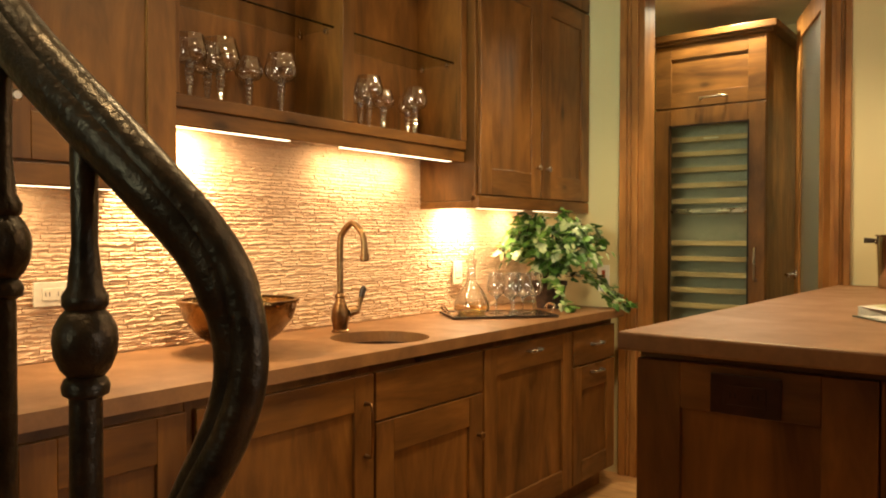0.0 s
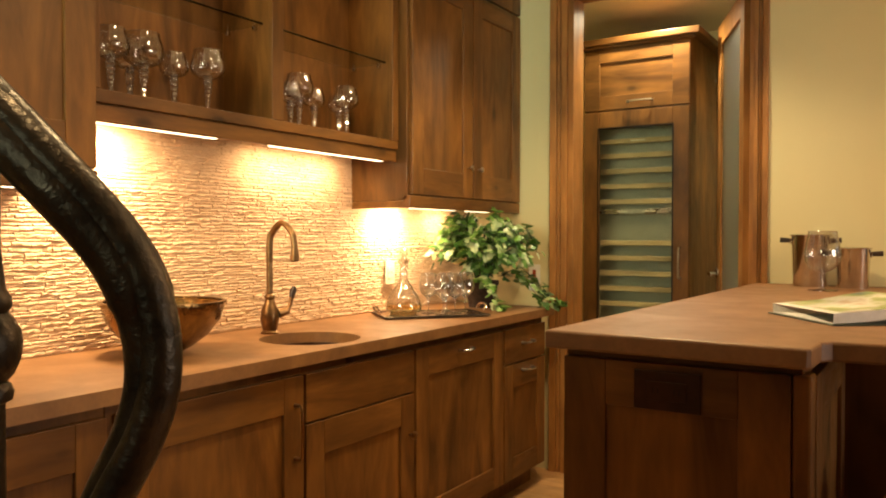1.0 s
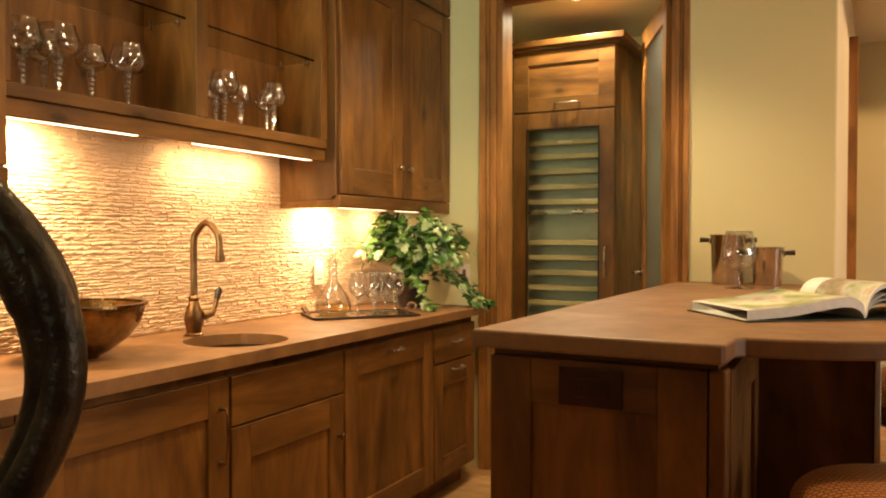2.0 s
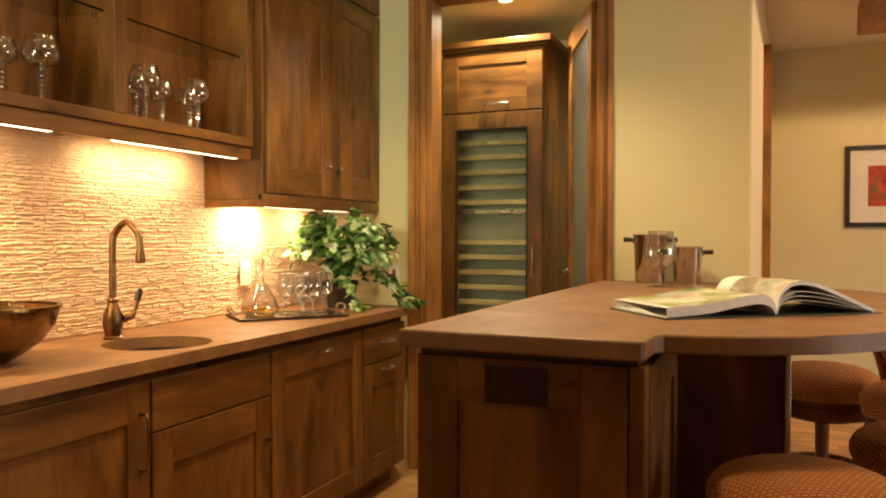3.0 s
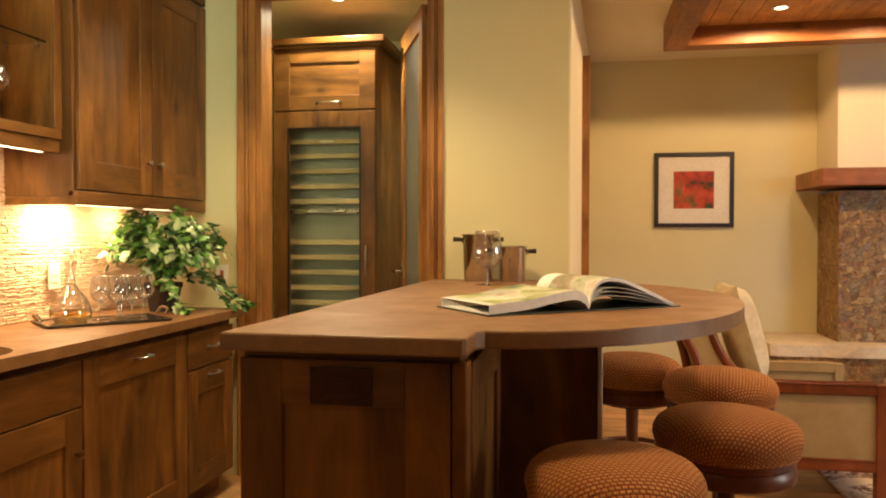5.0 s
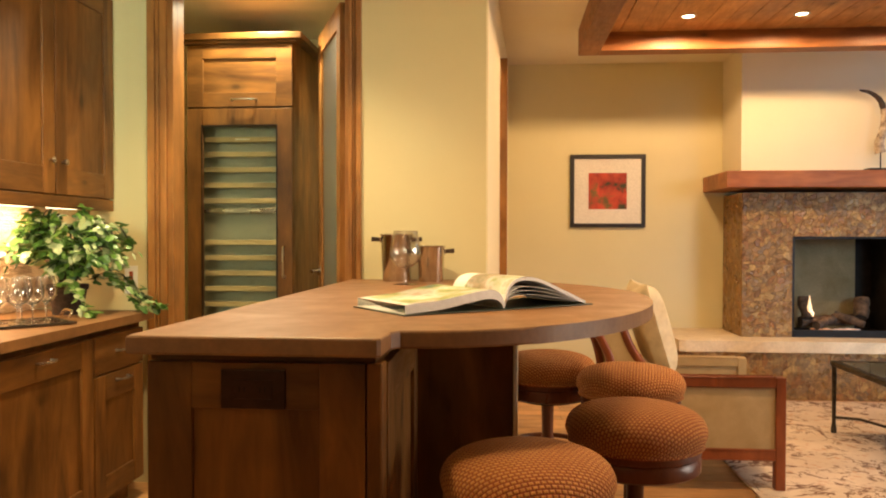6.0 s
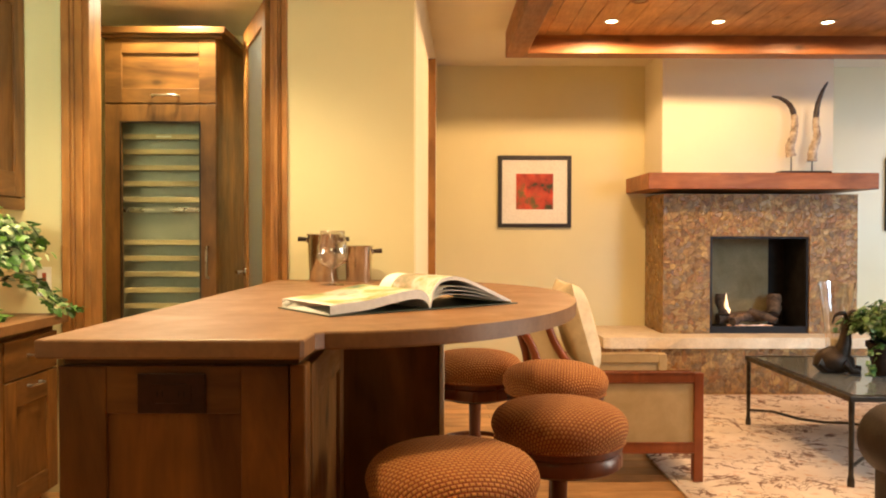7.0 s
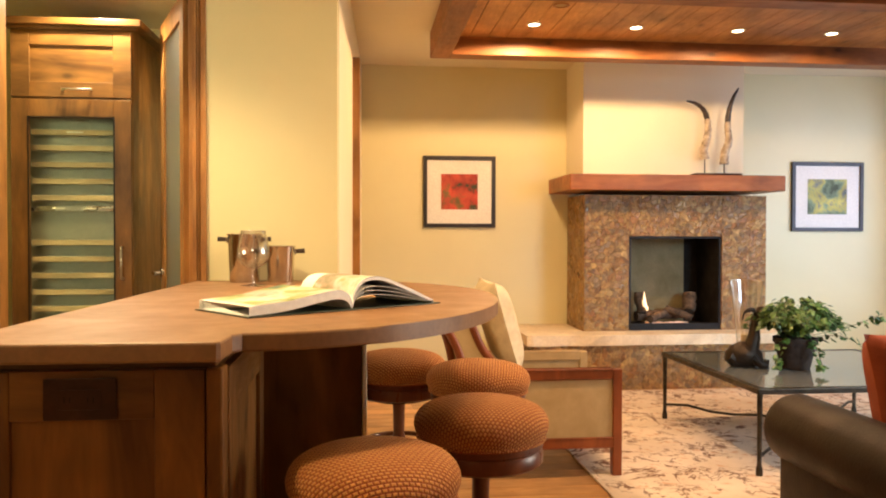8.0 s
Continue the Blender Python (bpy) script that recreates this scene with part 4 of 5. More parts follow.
d = part("cooler_door", boxes((0.003, 0, 0.10, 0.100, 0.0235, 2.052), (0.556, 0, 0.10, W - 0.003, 0.0235, 2.052), (0.100, 0, 0.10, 0.556, 0.0235, 0.26), (0.100, 0, 1.948, 0.556, 0.0235, 2.052), bevel=0.003), ALDER, fr)
part("glass", box(0.100, 0.010, 0.26, 0.556, 0.018, 1.948), SMOKED, d, "smoked glass pane").visible_shadow = False
part("handle", moved(bar_handle(0.18, True, 0.035, 0.006), pose(0.605, 0.001, 1.13)), NICKEL, d, "nickel bar pull", True)
part("gasket", boxes((0.092, -0.003, 0.252, 0.1002, 0.0, 1.956), (0.5558, -0.003, 0.252, 0.564, 0.0, 1.956), (0.1002, -0.003, 0.252, 0.5558, 0.0, 0.26), (0.1002, -0.003, 1.948, 0.5558, 0.0, 1.956)), BLACK, d)
zs = [1.86, 1.77, 1.675, 1.58, 1.485, 1.23, 1.135, 1.04, 0.945, 0.85, 0.70, 0.60, 0.50, 0.40]
for z in zs:
    part("rack", boxes((0.085, 0.07, z, 0.575, 0.10, z + 0.030), (0.085, 0.10, z + 0.008, 0.575, 0.158, z + 0.014), bevel=0.002), RACK, fr, "pale wooden bottle rack")
part("control_bar", box(0.085, 0.06, 1.425, 0.575, 0.10, 1.455, 0.002), NICKEL, fr, "metal control bar")
for x, y, z, ln in ((0.20, 0.058, 1.436, 0.07), (0.36, 0.058, 1.436, 0.08), (0.28, 0.066, 1.872, 0.09)):
    part("label_bar", box(x, y, z, x + ln, y + 0.0018, z + 0.008), IVORY, fr)
# liner lightened and set forward to stand for haze on the glass
part("liner", box(0.03, 0.16, 0.12, W - 0.03, 0.69, 2.03), mottled("hazy_cooler_liner", (0.31, 0.30, 0.22), (0.39, 0.38, 0.28), 4, 0.5, 60, 0.02), fr, "grey cooler liner, lightened for the haze on the glass")

# ---- bar island ----
TOP = 1.067
outline = [(-0.763, 1.665), (-0.200, 1.661), (-0.192, 1.668), (-0.186, 1.775), (-0.168, 1.800)]
for i in range(1, 110):
    a = -math.pi / 2 + math.pi * i / 110
    outline.append((-0.19 + 0.785 * math.cos(a), 2.95 + (1.15 if a < 0 else 0.925) * math.sin(a)))
outline += [(-0.19, 3.876), (-0.705, 3.876)]
isl = thing("bar_island", "stained alder bar island with framed end panel", "island", pose(0, 1.735, 0))
B = TOP - 0.0435
part("bar_top", prism([(x, y - 1.735) for x, y in outline], TOP - 0.043, TOP, 0.006), COUNTER, isl, "brown stone bar top with a rounded seating end")
part("body", boxes((-0.735, 0, 0.09, -0.215, 2.13, B - 0.02), (-0.70, 0.05, 0, -0.25, 2.13, 0.09), bevel=0.002), ALDER, isl)
part("cap_rail", box(-0.7355, -0.004, B - 0.0198, -0.214, 2.13, B - 0.0005, 0.002), ALDER_X, isl, "stained rail under the top")
shaker("end_panel", 0.502, 0.902, pose(-0.7365, -0.001, 0.10), ALDER, isl, 0.104, 0.11, 0.105, cross=ALDER_X)
part("corner_post", box(-0.232, -0.022, 0.09, -0.196, 0.045, B - 0.02, 0.006), ALDER, isl)
shaker("side_panel", 0.60, 0.895, pose(-0.2145, 0.047, 0.10) @ FACE_X, ALDER, isl, 0.09, 0.10, 0.10, cross=ALDER_Y)
part("pedestal", boxes((-0.2140, 0.775, 0.0, 0.100, 2.13, B - 0.0005), bevel=0.003), ALDER, isl)
# pale strip put in for light along the pedestal's edge
part("pedestal_edge", box(0.1005, 0.765, 0.0, 0.116, 2.12, B - 0.001, 0.003), PLASTER_PALE_LIT, isl, "pedestal edge coloured pale for the light it catches")
outlet("outlet", pose(-0.488, 1.7115, 0.943), "dark bronze outlet plate on the island's end panel", COPPER, BLACK, 0.148, 0.088)

# swivel stools
def stool(m):
    s = thing("bar_stool", "round swivel bar stool with woven rust and gold seat", "bar stool", m, "stools at the bar")
    prof = [(0.0, 0.772), (0.05, 0.7715), (0.10, 0.768), (0.145, 0.760), (0.18, 0.747), (0.203, 0.728), (0.214, 0.704), (0.213, 0.682), (0.203, 0.660), (0.190, 0.648), (0.0, 0.646)]
    fine = [(p.x, p.y) for p in curve([(r, z, 0) for r, z in prof], 3)]
    bm = lathe([(max(r, 0), z) for r, z in fine], 48)
    uv = bm.loops.layers.uv.new("UVMap")
    arcs, run = [], 0.0
    for (a, b), (c, e) in zip(fine, fine[1:]):
        arcs.append((b, run))
        run += math.hypot(c - a, e - b)
    for f in bm.faces:
        for lp in f.loops:
            co = lp.vert.co
            r = math.hypot(co.x, co.y)
            s_len = min(arcs, key=lambda q: abs(q[0] - co.z) + (0 if r > 0.19 or q[1] < 0.21 else 1))[1] if r > 0.12 else r
            k = s_len / r if r > 1e-4 else 1.0
            lp[uv].uv = (co.x * k, co.y * k)
    cushion = part("seat", bm, WEAVE, s, "woven rust and gold cloth seat", True)
    part("piping", lathe([(0.196 + 0.005 * math.cos(a), 0.650 + 0.005 * math.sin(a)) for a in [2 * math.pi * i / 8 for i in range(8)]], 40, close=True), WEAVE, cushion, smooth=True)
    part("seat_ring", lathe([(0.12, 0.572), (0.186, 0.572), (0.196, 0.580), (0.196, 0.612), (0.189, 0.622), (0.197, 0.630), (0.195, 0.645), (0.12, 0.645)], 40, close=True), WALNUT, s, smooth=True)
    part("swivel_plate", lathe([(0.13, 0.555), (0.13, 0.5715), (0.0, 0.5715)], 28), IRON, s, smooth=True)
    part("column", lathe([(0.040, 0.055), (0.034, 0.075), (0.026, 0.12), (0.024, 0.30), (0.031, 0.34), (0.031, 0.37), (0.025, 0.40), (0.027, 0.50), (0.029, 0.54), (0.034, 0.5545), (0.0, 0.5545)], 24), WALNUT, s, "turned wooden column", True)
    part("base_disc", lathe([(0.205, 0.0), (0.215, 0.010), (0.210, 0.028), (0.17, 0.042), (0.06, 0.055), (0.0, 0.055)], 40), WALNUT, s, smooth=True)
    ring = part("foot_ring", lathe([(0.165 + 0.011 * math.cos(a), 0.355 + 0.011 * math.sin(a)) for a in [2 * math.pi * i / 10 for i in range(10)]], 36, close=True), WALNUT, s, smooth=True)
    for i in range(4):
        a = radians(45 + 90 * i)
        part("spoke", tube([(0.026 * math.cos(a), 0.026 * math.sin(a), 0.355), (0.16 * math.cos(a), 0.16 * math.sin(a), 0.355)], 0.009, 8), WALNUT, ring, smooth=True)
    return s


first = stool(pose(0.130, 1.915, 0, 0, 0, 12))
for x, y, a in ((0.478, 2.445, 50), (0.577, 3.165, 80), (0.265, 3.49, 130)):
    copy_thing(first, pose(x, y, 0, 0, 0, a))

# open book on the bar
BOOK = Matrix.Translation((0.075, 2.325, TOP)) @ pose(0, 0, 0, 0, 0, 37)
book = thing("open_book", "large open picture book with dark green cover", "book", BOOK)
part("cover", boxes((-0.350, -0.008, 0, -0.012, 0.31, 0.004), (0.012, -0.008, 0, 0.345, 0.31, 0.004), (-0.012, -0.008, 0, 0.012, 0.31, 0.0035), bevel=0.001), BOARD, book)


def page_block(profile, name, mat, depth, lift):
    """A curved leaf or stack of leaves over the profile of (u, height), with its under side."""
    bm = bmesh.new()
    line = curve([(u, 0, h) for u, h in profile], 5)
    rows = []
    for p in line:
        rows.append([bm.verts.new((p.x, 0.004, p.z)), bm.verts.new((p.x, depth, p.z)), bm.verts.new((p.x, 0.004, max(p.z - lift, 0.0045))), bm.verts.new((p.x, depth, max(p.z - lift, 0.0045)))])
    for a, b in zip(rows, rows[1:]):
        bm.faces.new((a[0], b[0], b[1], a[1]))
        bm.faces.new((a[2], a[3], b[3], b[2]))
        bm.faces.new((a[0], a[2], b[2], b[0]))
        bm.faces.new((a[1], b[1], b[3], a[3]))
    bm.faces.new(rows[0])
    bm.faces.new(rows[-1])
    return part(name, bm, mat, book, smooth=True)


page_block([(-0.340, 0.030), (-0.22, 0.038), (-0.12, 0.054), (-0.05, 0.061), (-0.012, 0.046), (0.0, 0.014)], "left_page_block", PAPER, 0.30, 0.026)
page_block([(0.0, 0.014), (0.012, 0.062), (0.05, 0.092), (0.12, 0.092), (0.22, 0.056), (0.325, 0.012)], "right_page_block", PAPER, 0.30, 0.010)
for i in range(3):
    h = 0.012 * (i + 1)
    page_block([(0.002, 0.010), (0.014, 0.050 - h * 0.5), (0.06, 0.078 - h), (0.14, 0.074 - h), (0.24, 0.044 - h * 0.6), (0.325, 0.008)], "loose_page", PAPER, 0.298, 0.0012)


def page_art(profile, u0, u1, v0, v1, name):
    bm = bmesh.new()
    line = [p for p in curve([(u, 0, h) for u, h in profile], 5) if u0 <= p.x <= u1]
    rows = [(bm.verts.new((p.x, v0, p.z + 0.0012)), bm.verts.new((p.x, v1, p.z + 0.0012))) for p in line]
    for a, b in zip(rows, rows[1:]):
        bm.faces.new((a[0], b[0], b[1], a[1]))
    part(name, bm, PAGE_ART, book, "printed picture", True)


page_art([(-0.340, 0.030), (-0.22, 0.038), (-0.12, 0.054), (-0.05, 0.061), (-0.012, 0.046), (0.0, 0.014)], -0.318, -0.014, 0.008, 0.296, "picture")
page_art([(0.0, 0.014), (0.012, 0.062), (0.05, 0.092), (0.12, 0.092), (0.22, 0.056), (0.325, 0.012)], 0.004, 0.32, 0.008, 0.23, "picture")

goblet(pose(-0.374, 3.47, TOP), 0.070, 0.168, 0.060, "glass on the bar", "large clear wine glass standing on the bar top")


def bucket(m, r, h, label):
    b = thing("ice_bucket", label, "ice bucket", m, "ice buckets on the bar")
    part("pail", lathe([(r * 0.86, 0), (r * 0.88, 0.004), (r, h - 0.006), (r * 1.03, h), (r * 0.99, h), (r * 0.96, h - 0.008), (r * 0.84, 0.008), (0, 0.008)], 36), CHROME, b, "polished steel pail", True)
    part("rim", tube([(r * 1.02 * math.cos(i * math.pi / 16), r * 1.02 * math.sin(i * math.pi / 16), h + 0.001) for i in range(33)], 0.004, 8), CHROME, b, "rolled bright rim", True)
    for s in (-1, 1):
        e = part("ear", boxes((s * r * 1.0 - 0.004, -0.012, h - 0.038, s * r * 1.0 + 0.004, 0.012, h - 0.012), bevel=0.002), CHROME, b)
        part("grip", tube([(s * (r + 0.004), 0, h - 0.022), (s * (r + 0.045), 0, h - 0.020)], [0.010, 0.012], 10), HORN, e, "dark horn grip", True)


bucket(pose(-0.455, 3.755, TOP, 0, 0, 8), 0.078, 0.224, "polished steel ice bucket with dark side grips")
bucket(pose(-0.285, 3.735, TOP, 0, 0, 10), 0.068, 0.168, "small polished steel ice bucket with dark side grips")

# ---- stair railing by the camera ----
rail = thing("stair_railing", "dark wrought iron stair railing with rounded handrail", "railing", pose(0, 0, 0))
DEPTH = 0.60
YAW0 = radians(YAWS[0][1])
AHEAD, ASIDE = Vector((-math.sin(YAW0), math.cos(YAW0), 0)), Vector((math.cos(YAW0), math.sin(YAW0), 0))


def by_rail(u, v, d=DEPTH):
    """A point of the railing: u to the side, v up, d ahead of the first standpoint."""
    return AHEAD * d + ASIDE * u + Vector((0, 0, EYE + v))


sweep = [by_rail(-0.56, 0.39, 0.76), by_rail(-0.43, 0.245, 0.69), by_rail(-0.335, 0.145, 0.63), by_rail(-0.245, 0.058), by_rail(-0.188, -0.006), by_rail(-0.164, -0.055), by_rail(-0.159, -0.105), by_rail(-0.171, -0.150), by_rail(-0.196, -0.20), by_rail(-0.218, -0.25), by_rail(-0.224, -0.32), by_rail(-0.22, -0.42)]
line = curve(sweep, 6)
part("handrail", tube(line, [0.0245 if i < 30 else 0.0225 - 0.0004 * (i - 30) for i in range(len(line))], 18), IRON, rail, smooth=True)
bead = [p + (ASIDE * 0.45 + Vector((0, 0, 1.0)) * max(0.0, 1 - i / 40) - AHEAD * 0.5).normalized() * 0.014 for i, p in enumerate(line)]
part("rail_bead", tube(bead, 0.0155, 14), IRON, rail, "rounded bead along the handrail", smooth=True)
for u, ball, dd in ((-0.284, -0.083, 0.61), (-0.372, -0.008, 0.645)):
    top = 0.105 + (-0.30 - u) * 0.9
    part("baluster", moved(lathe([(0.0125, -0.9), (0.0125, ball - 0.046), (0.0175, ball - 0.043), (0.0185, ball - 0.037), (0.0165, ball - 0.031), (0.014, ball - 0.029), (0.019, ball - 0.023), (0.0235, ball - 0.012), (0.0248, ball),
        (0.0235, ball + 0.010), (0.019, ball + 0.019), (0.015, ball + 0.024), (0.0175, ball + 0.028), (0.0175, ball + 0.035), (0.0135, ball + 0.042), (0.010, ball + 0.075), (0.011, top), (0.0, top)], 22), Matrix.Translation(by_rail(u, 0, dd))), IRON, rail, smooth=True)
setting("stair_landing", box(-1.25, -0.15, -0.004, -0.25, 0.62, 0.39 - 0.02), ALDER_X, "wooden stair landing below the railing", "stairs")

# ---- living room ----
fp = thing("fireplace", "rust-brown slate fireplace with lit gas fire", "fireplace", pose(0, 6.5, 0))
X0, X1, OX0, OX1, OZ0, OZ1 = 2.005, 3.655, 2.405, 3.247, 0.463, 1.285
part("surround", boxes((X0 + 0.02, 0.02, 0, OX0, BACK_Y - 6.502, 1.64), (OX1, 0.02, 0, X1 - 0.02, BACK_Y - 6.502, 1.64), (OX0, 0.02, OZ1, OX1, BACK_Y - 6.502, 1.64), (OX0, 0.02, 0, OX1, BACK_Y - 6.502, OZ0)), SLATE, fp)
fb = part("firebox", boxes((OX0, 0.46, OZ0, OX1, 0.48, OZ1), (OX0 + 0.001, 0.05, OZ0, OX0 + 0.02, 0.46, OZ1), (OX1 - 0.02, 0.05, OZ0, OX1 - 0.001, 0.46, OZ1), (OX0 + 0.02, 0.05, OZ0 + 0.001, OX1 - 0.02, 0.46, OZ0 + 0.03)), FIREBOX, fp)
part("fire_back", box(OX0 + 0.14, 0.445, OZ0 + 0.03, OX1 - 0.16, 0.458, OZ1 - 0.02), BRICK_PALE, fb, "pale fire-brick back")
part("metal_frame", boxes((OX0 + 0.001, 0.015, OZ0 + 0.001, OX0 + 0.022, 0.05, OZ1 - 0.001), (OX1 - 0.022, 0.015, OZ0 + 0.001, OX1 - 0.001, 0.05, OZ1 - 0.001), (OX0 + 0.022, 0.015, OZ1 - 0.02, OX1 - 0.022, 0.05, OZ1 - 0.001), (OX0 + 0.022, 0.015, OZ0 + 0.001, OX1 - 0.022, 0.05, OZ0 + 0.06), bevel=0.003), BLACK, fb, "black metal frame")
rng = random.Random(4)
for a, b, r in (((2.58, 0.30, 0.56), (3.08, 0.36, 0.58), 0.045), ((2.66, 0.18, 0.54), (2.90, 0.34, 0.60), 0.035), ((3.06, 0.18, 0.55), (2.86, 0.30, 0.63), 0.035), ((2.62, 0.24, 0.6), (2.60, 0.30, 0.78), 0.05), ((3.05, 0.24, 0.6), (3.08, 0.3, 0.76), 0.06)):
    pts = [Vector(a).lerp(Vector(b), i / 5) + Vector([rng.uniform(-0.006, 0.006) for _ in range(3)]) for i in range(6)]
    part("log", tube(pts, [r * rng.uniform(0.85, 1.1) for _ in pts], 10), LOG, fb, "charred log", True)
bm = bmesh.new()
for i in range(40):
    x, y, s = rng.uniform(2.66, 3.0), rng.uniform(0.13, 0.26), rng.uniform(0.008, 0.02)
    add_box(bm, x - s, y - s, 0.494, x + s, y + s, 0.494 + s)
part("ember_bed", bm, EMBER, fb, "glowing embers")
for x, h in ((2.625, 0.151), (2.645, 0.08)):
    part("flame", moved(lathe([(0.0, 0), (0.014, 0.02), (0.018, 0.05), (0.010, h * 0.6), (0.001, h)], 12), pose(x, 0.22, 0.64 if h > 0.15 else 0.6)), FLAME, fb, "gas flame", True)
bm = prism([(1.45, -0.24), (1.50, -0.265), (3.72, -0.265), (3.78, -0.23), (3.78, 0.0), (3.655, 0.0), (3.655, 0.018), (2.005, 0.018), (2.004, 0.05), (2.004, 0.578), (1.45, 0.578)], 0.375, 0.462, 0.0)
bmesh.ops.subdivide_edges(bm, edges=[e for e in bm.edges if e.calc_length() > 0.3], cuts=14)
for v in bm.verts:
    if v.co.y < 0.0:
        v.co.y += 0.02 * (noise.noise(v.co * 9) + 0.4 * noise.noise(v.co * 31))
part("hearth", bm, HEARTH, fp, "rough-edged pale stone hearth slab")
part("hearth_base", boxes((1.52, -0.225, 0, 3.70, 0.0, 0.374), (1.52, 0.0, 0, 2.0, 0.577, 0.374)), SLATE, fp)
tagged(part("mantel_shelf", box(1.83, 6.33, 1.675, 3.735, BACK_Y - 0.002, 1.81, 0.008), MANTEL), "thick reddish wood mantel shelf", "mantel shelf")

# slate facing, each slab a little proud or sunk
slab_meshes = {}
def slab(x0, z0, x1, z1, parent, side=False):
    key = (round(x1 - x0, 3), round(z1 - z0, 3), side)
    if key not in slab_meshes:
        w, h = key[0] - 0.0015, key[1] - 0.0015
        bm = box(0, 0, 0, w, 0.019, h, 0.002) if not side else box(0, 0, 0, 0.019, w, h, 0.002)
        me = bpy.data.meshes.new("slab")
        bm.to_mesh(me)
        bm.free()
        me.materials.append(SLATE)
        slab_meshes[key] = me
    o = new("slab", slab_meshes[key])
    o.parent = parent
    return o


def face_with_slabs(x0, x1, z0, z1, rows, cols, parent, y, side=False):
    for i in range(rows):
        for j in range(cols):
            a, b = x0 + (x1 - x0) * j / cols, z0 + (z1 - z0) * i / rows
            o = slab(a, b, a + (x1 - x0) / cols, b + (z1 - z0) / rows, parent, side)
            o.rotation_euler = (0, 0, 0)
            o.location = (a, y + rng.uniform(-0.003, 0.003), b) if not side else (y + rng.uniform(-0.002, 0.002), a, b)


face_with_slabs(X0, OX0, 0.463, 1.645, 4, 1, fp, 0.0)
face_with_slabs(OX1, X1, 0.463, 1.645, 4, 1, fp, 0.0)
face_with_slabs(OX0, OX1, OZ1, 1.645, 1, 2, fp, 0.0)
face_with_slabs(0.021, 0.56, 0.463, 1.645, 4, 2, fp, X0, True)
face_with_slabs(1.53, 3.69, 0.0, 0.374, 1, 6, fp, -0.246)

# horns on stands
horns = thing("horn_sculpture", "pair of curved animal horns on a dark stand", "sculpture", pose(3.14, 6.42, 1.8105))
part("stand", box(-0.20, -0.055, 0, 0.22, 0.055, 0.018, 0.004), BLACK, horns)
for x, pts in ((-0.095, [(0, 0, 0.14), (-0.012, 0, 0.22), (0.018, 0, 0.32), (0.026, 0, 0.45), (-0.01, 0, 0.56), (-0.085, 0, 0.62), (-0.165, 0, 0.64)]), (0.10, [(-0.02, 0, 0.10), (-0.015, 0, 0.2), (0.02, 0, 0.30), (0.008, 0, 0.42), (0.02, 0, 0.56), (0.06, 0, 0.68), (0.105, 0, 0.76)])):
    pts = [(x + a, b, c) for a, b, c in pts]
    ln = curve(pts, 6)
    n = len(ln)
    half = n * 5 // 9
    radii = [0.036 * (1 - i / n) ** 0.65 * (1 + 0.09 * math.sin(i * 2.1)) + 0.003 for i in range(n)]
    part("horn", tube(ln[:half + 1], radii[:half + 1], 14), BONE, horns, "pale ridged horn", True)
    part("horn_tip", tube(ln[half:], radii[half:], 14), HORN, horns, "dark smooth horn tip", True)
    part("rod", tube([(pts[0][0], 0, 0.018), (pts[0][0], 0, pts[0][2] + 0.02)], 0.005, 8), BLACK, horns)


def picture(x0, x1, z0, z1, art, label, margin):
    p = thing("framed_picture", label, "picture", pose(x0, BACK_Y - 0.001, z0), "framed pictures")
    w, h, f = x1 - x0, z1 - z0, 0.036
    part("frame", boxes((0, -0.03, 0, f, 0, h), (w - f, -0.03, 0, w, 0, h), (f, -0.03, 0, w - f, 0, f), (f, -0.03, h - f, w - f, 0, h), bevel=0.003), FRAME_BLACK, p)
    part("mat", box(f, -0.012, f, w - f, -0.004, h - f), MATBOARD, p, "white mat board")
    part("print", box(margin, -0.0145, margin, w - margin, -0.0125, h - margin), art, p, "coloured print")


picture(0.655, 1.325, 1.364, 2.02, ART_RED, "black-framed red leaf print with white mat", 0.165)
picture(4.217, 4.95, 1.335, 2.005, ART_GREEN, "black-framed green landscape print with white mat", 0.165)

tagged(part("rug", box(1.32, 3.0, 0.0, 4.9, 6.17, 0.012, 0.004), RUG), "cream wool rug with brown branch pattern", "rug")

# armchair, side on
ch = thing("armchair", "tan linen armchair with exposed cherry wood frame", "armchair", pose(0.86, 3.98, 0.012))
WD = 0.68
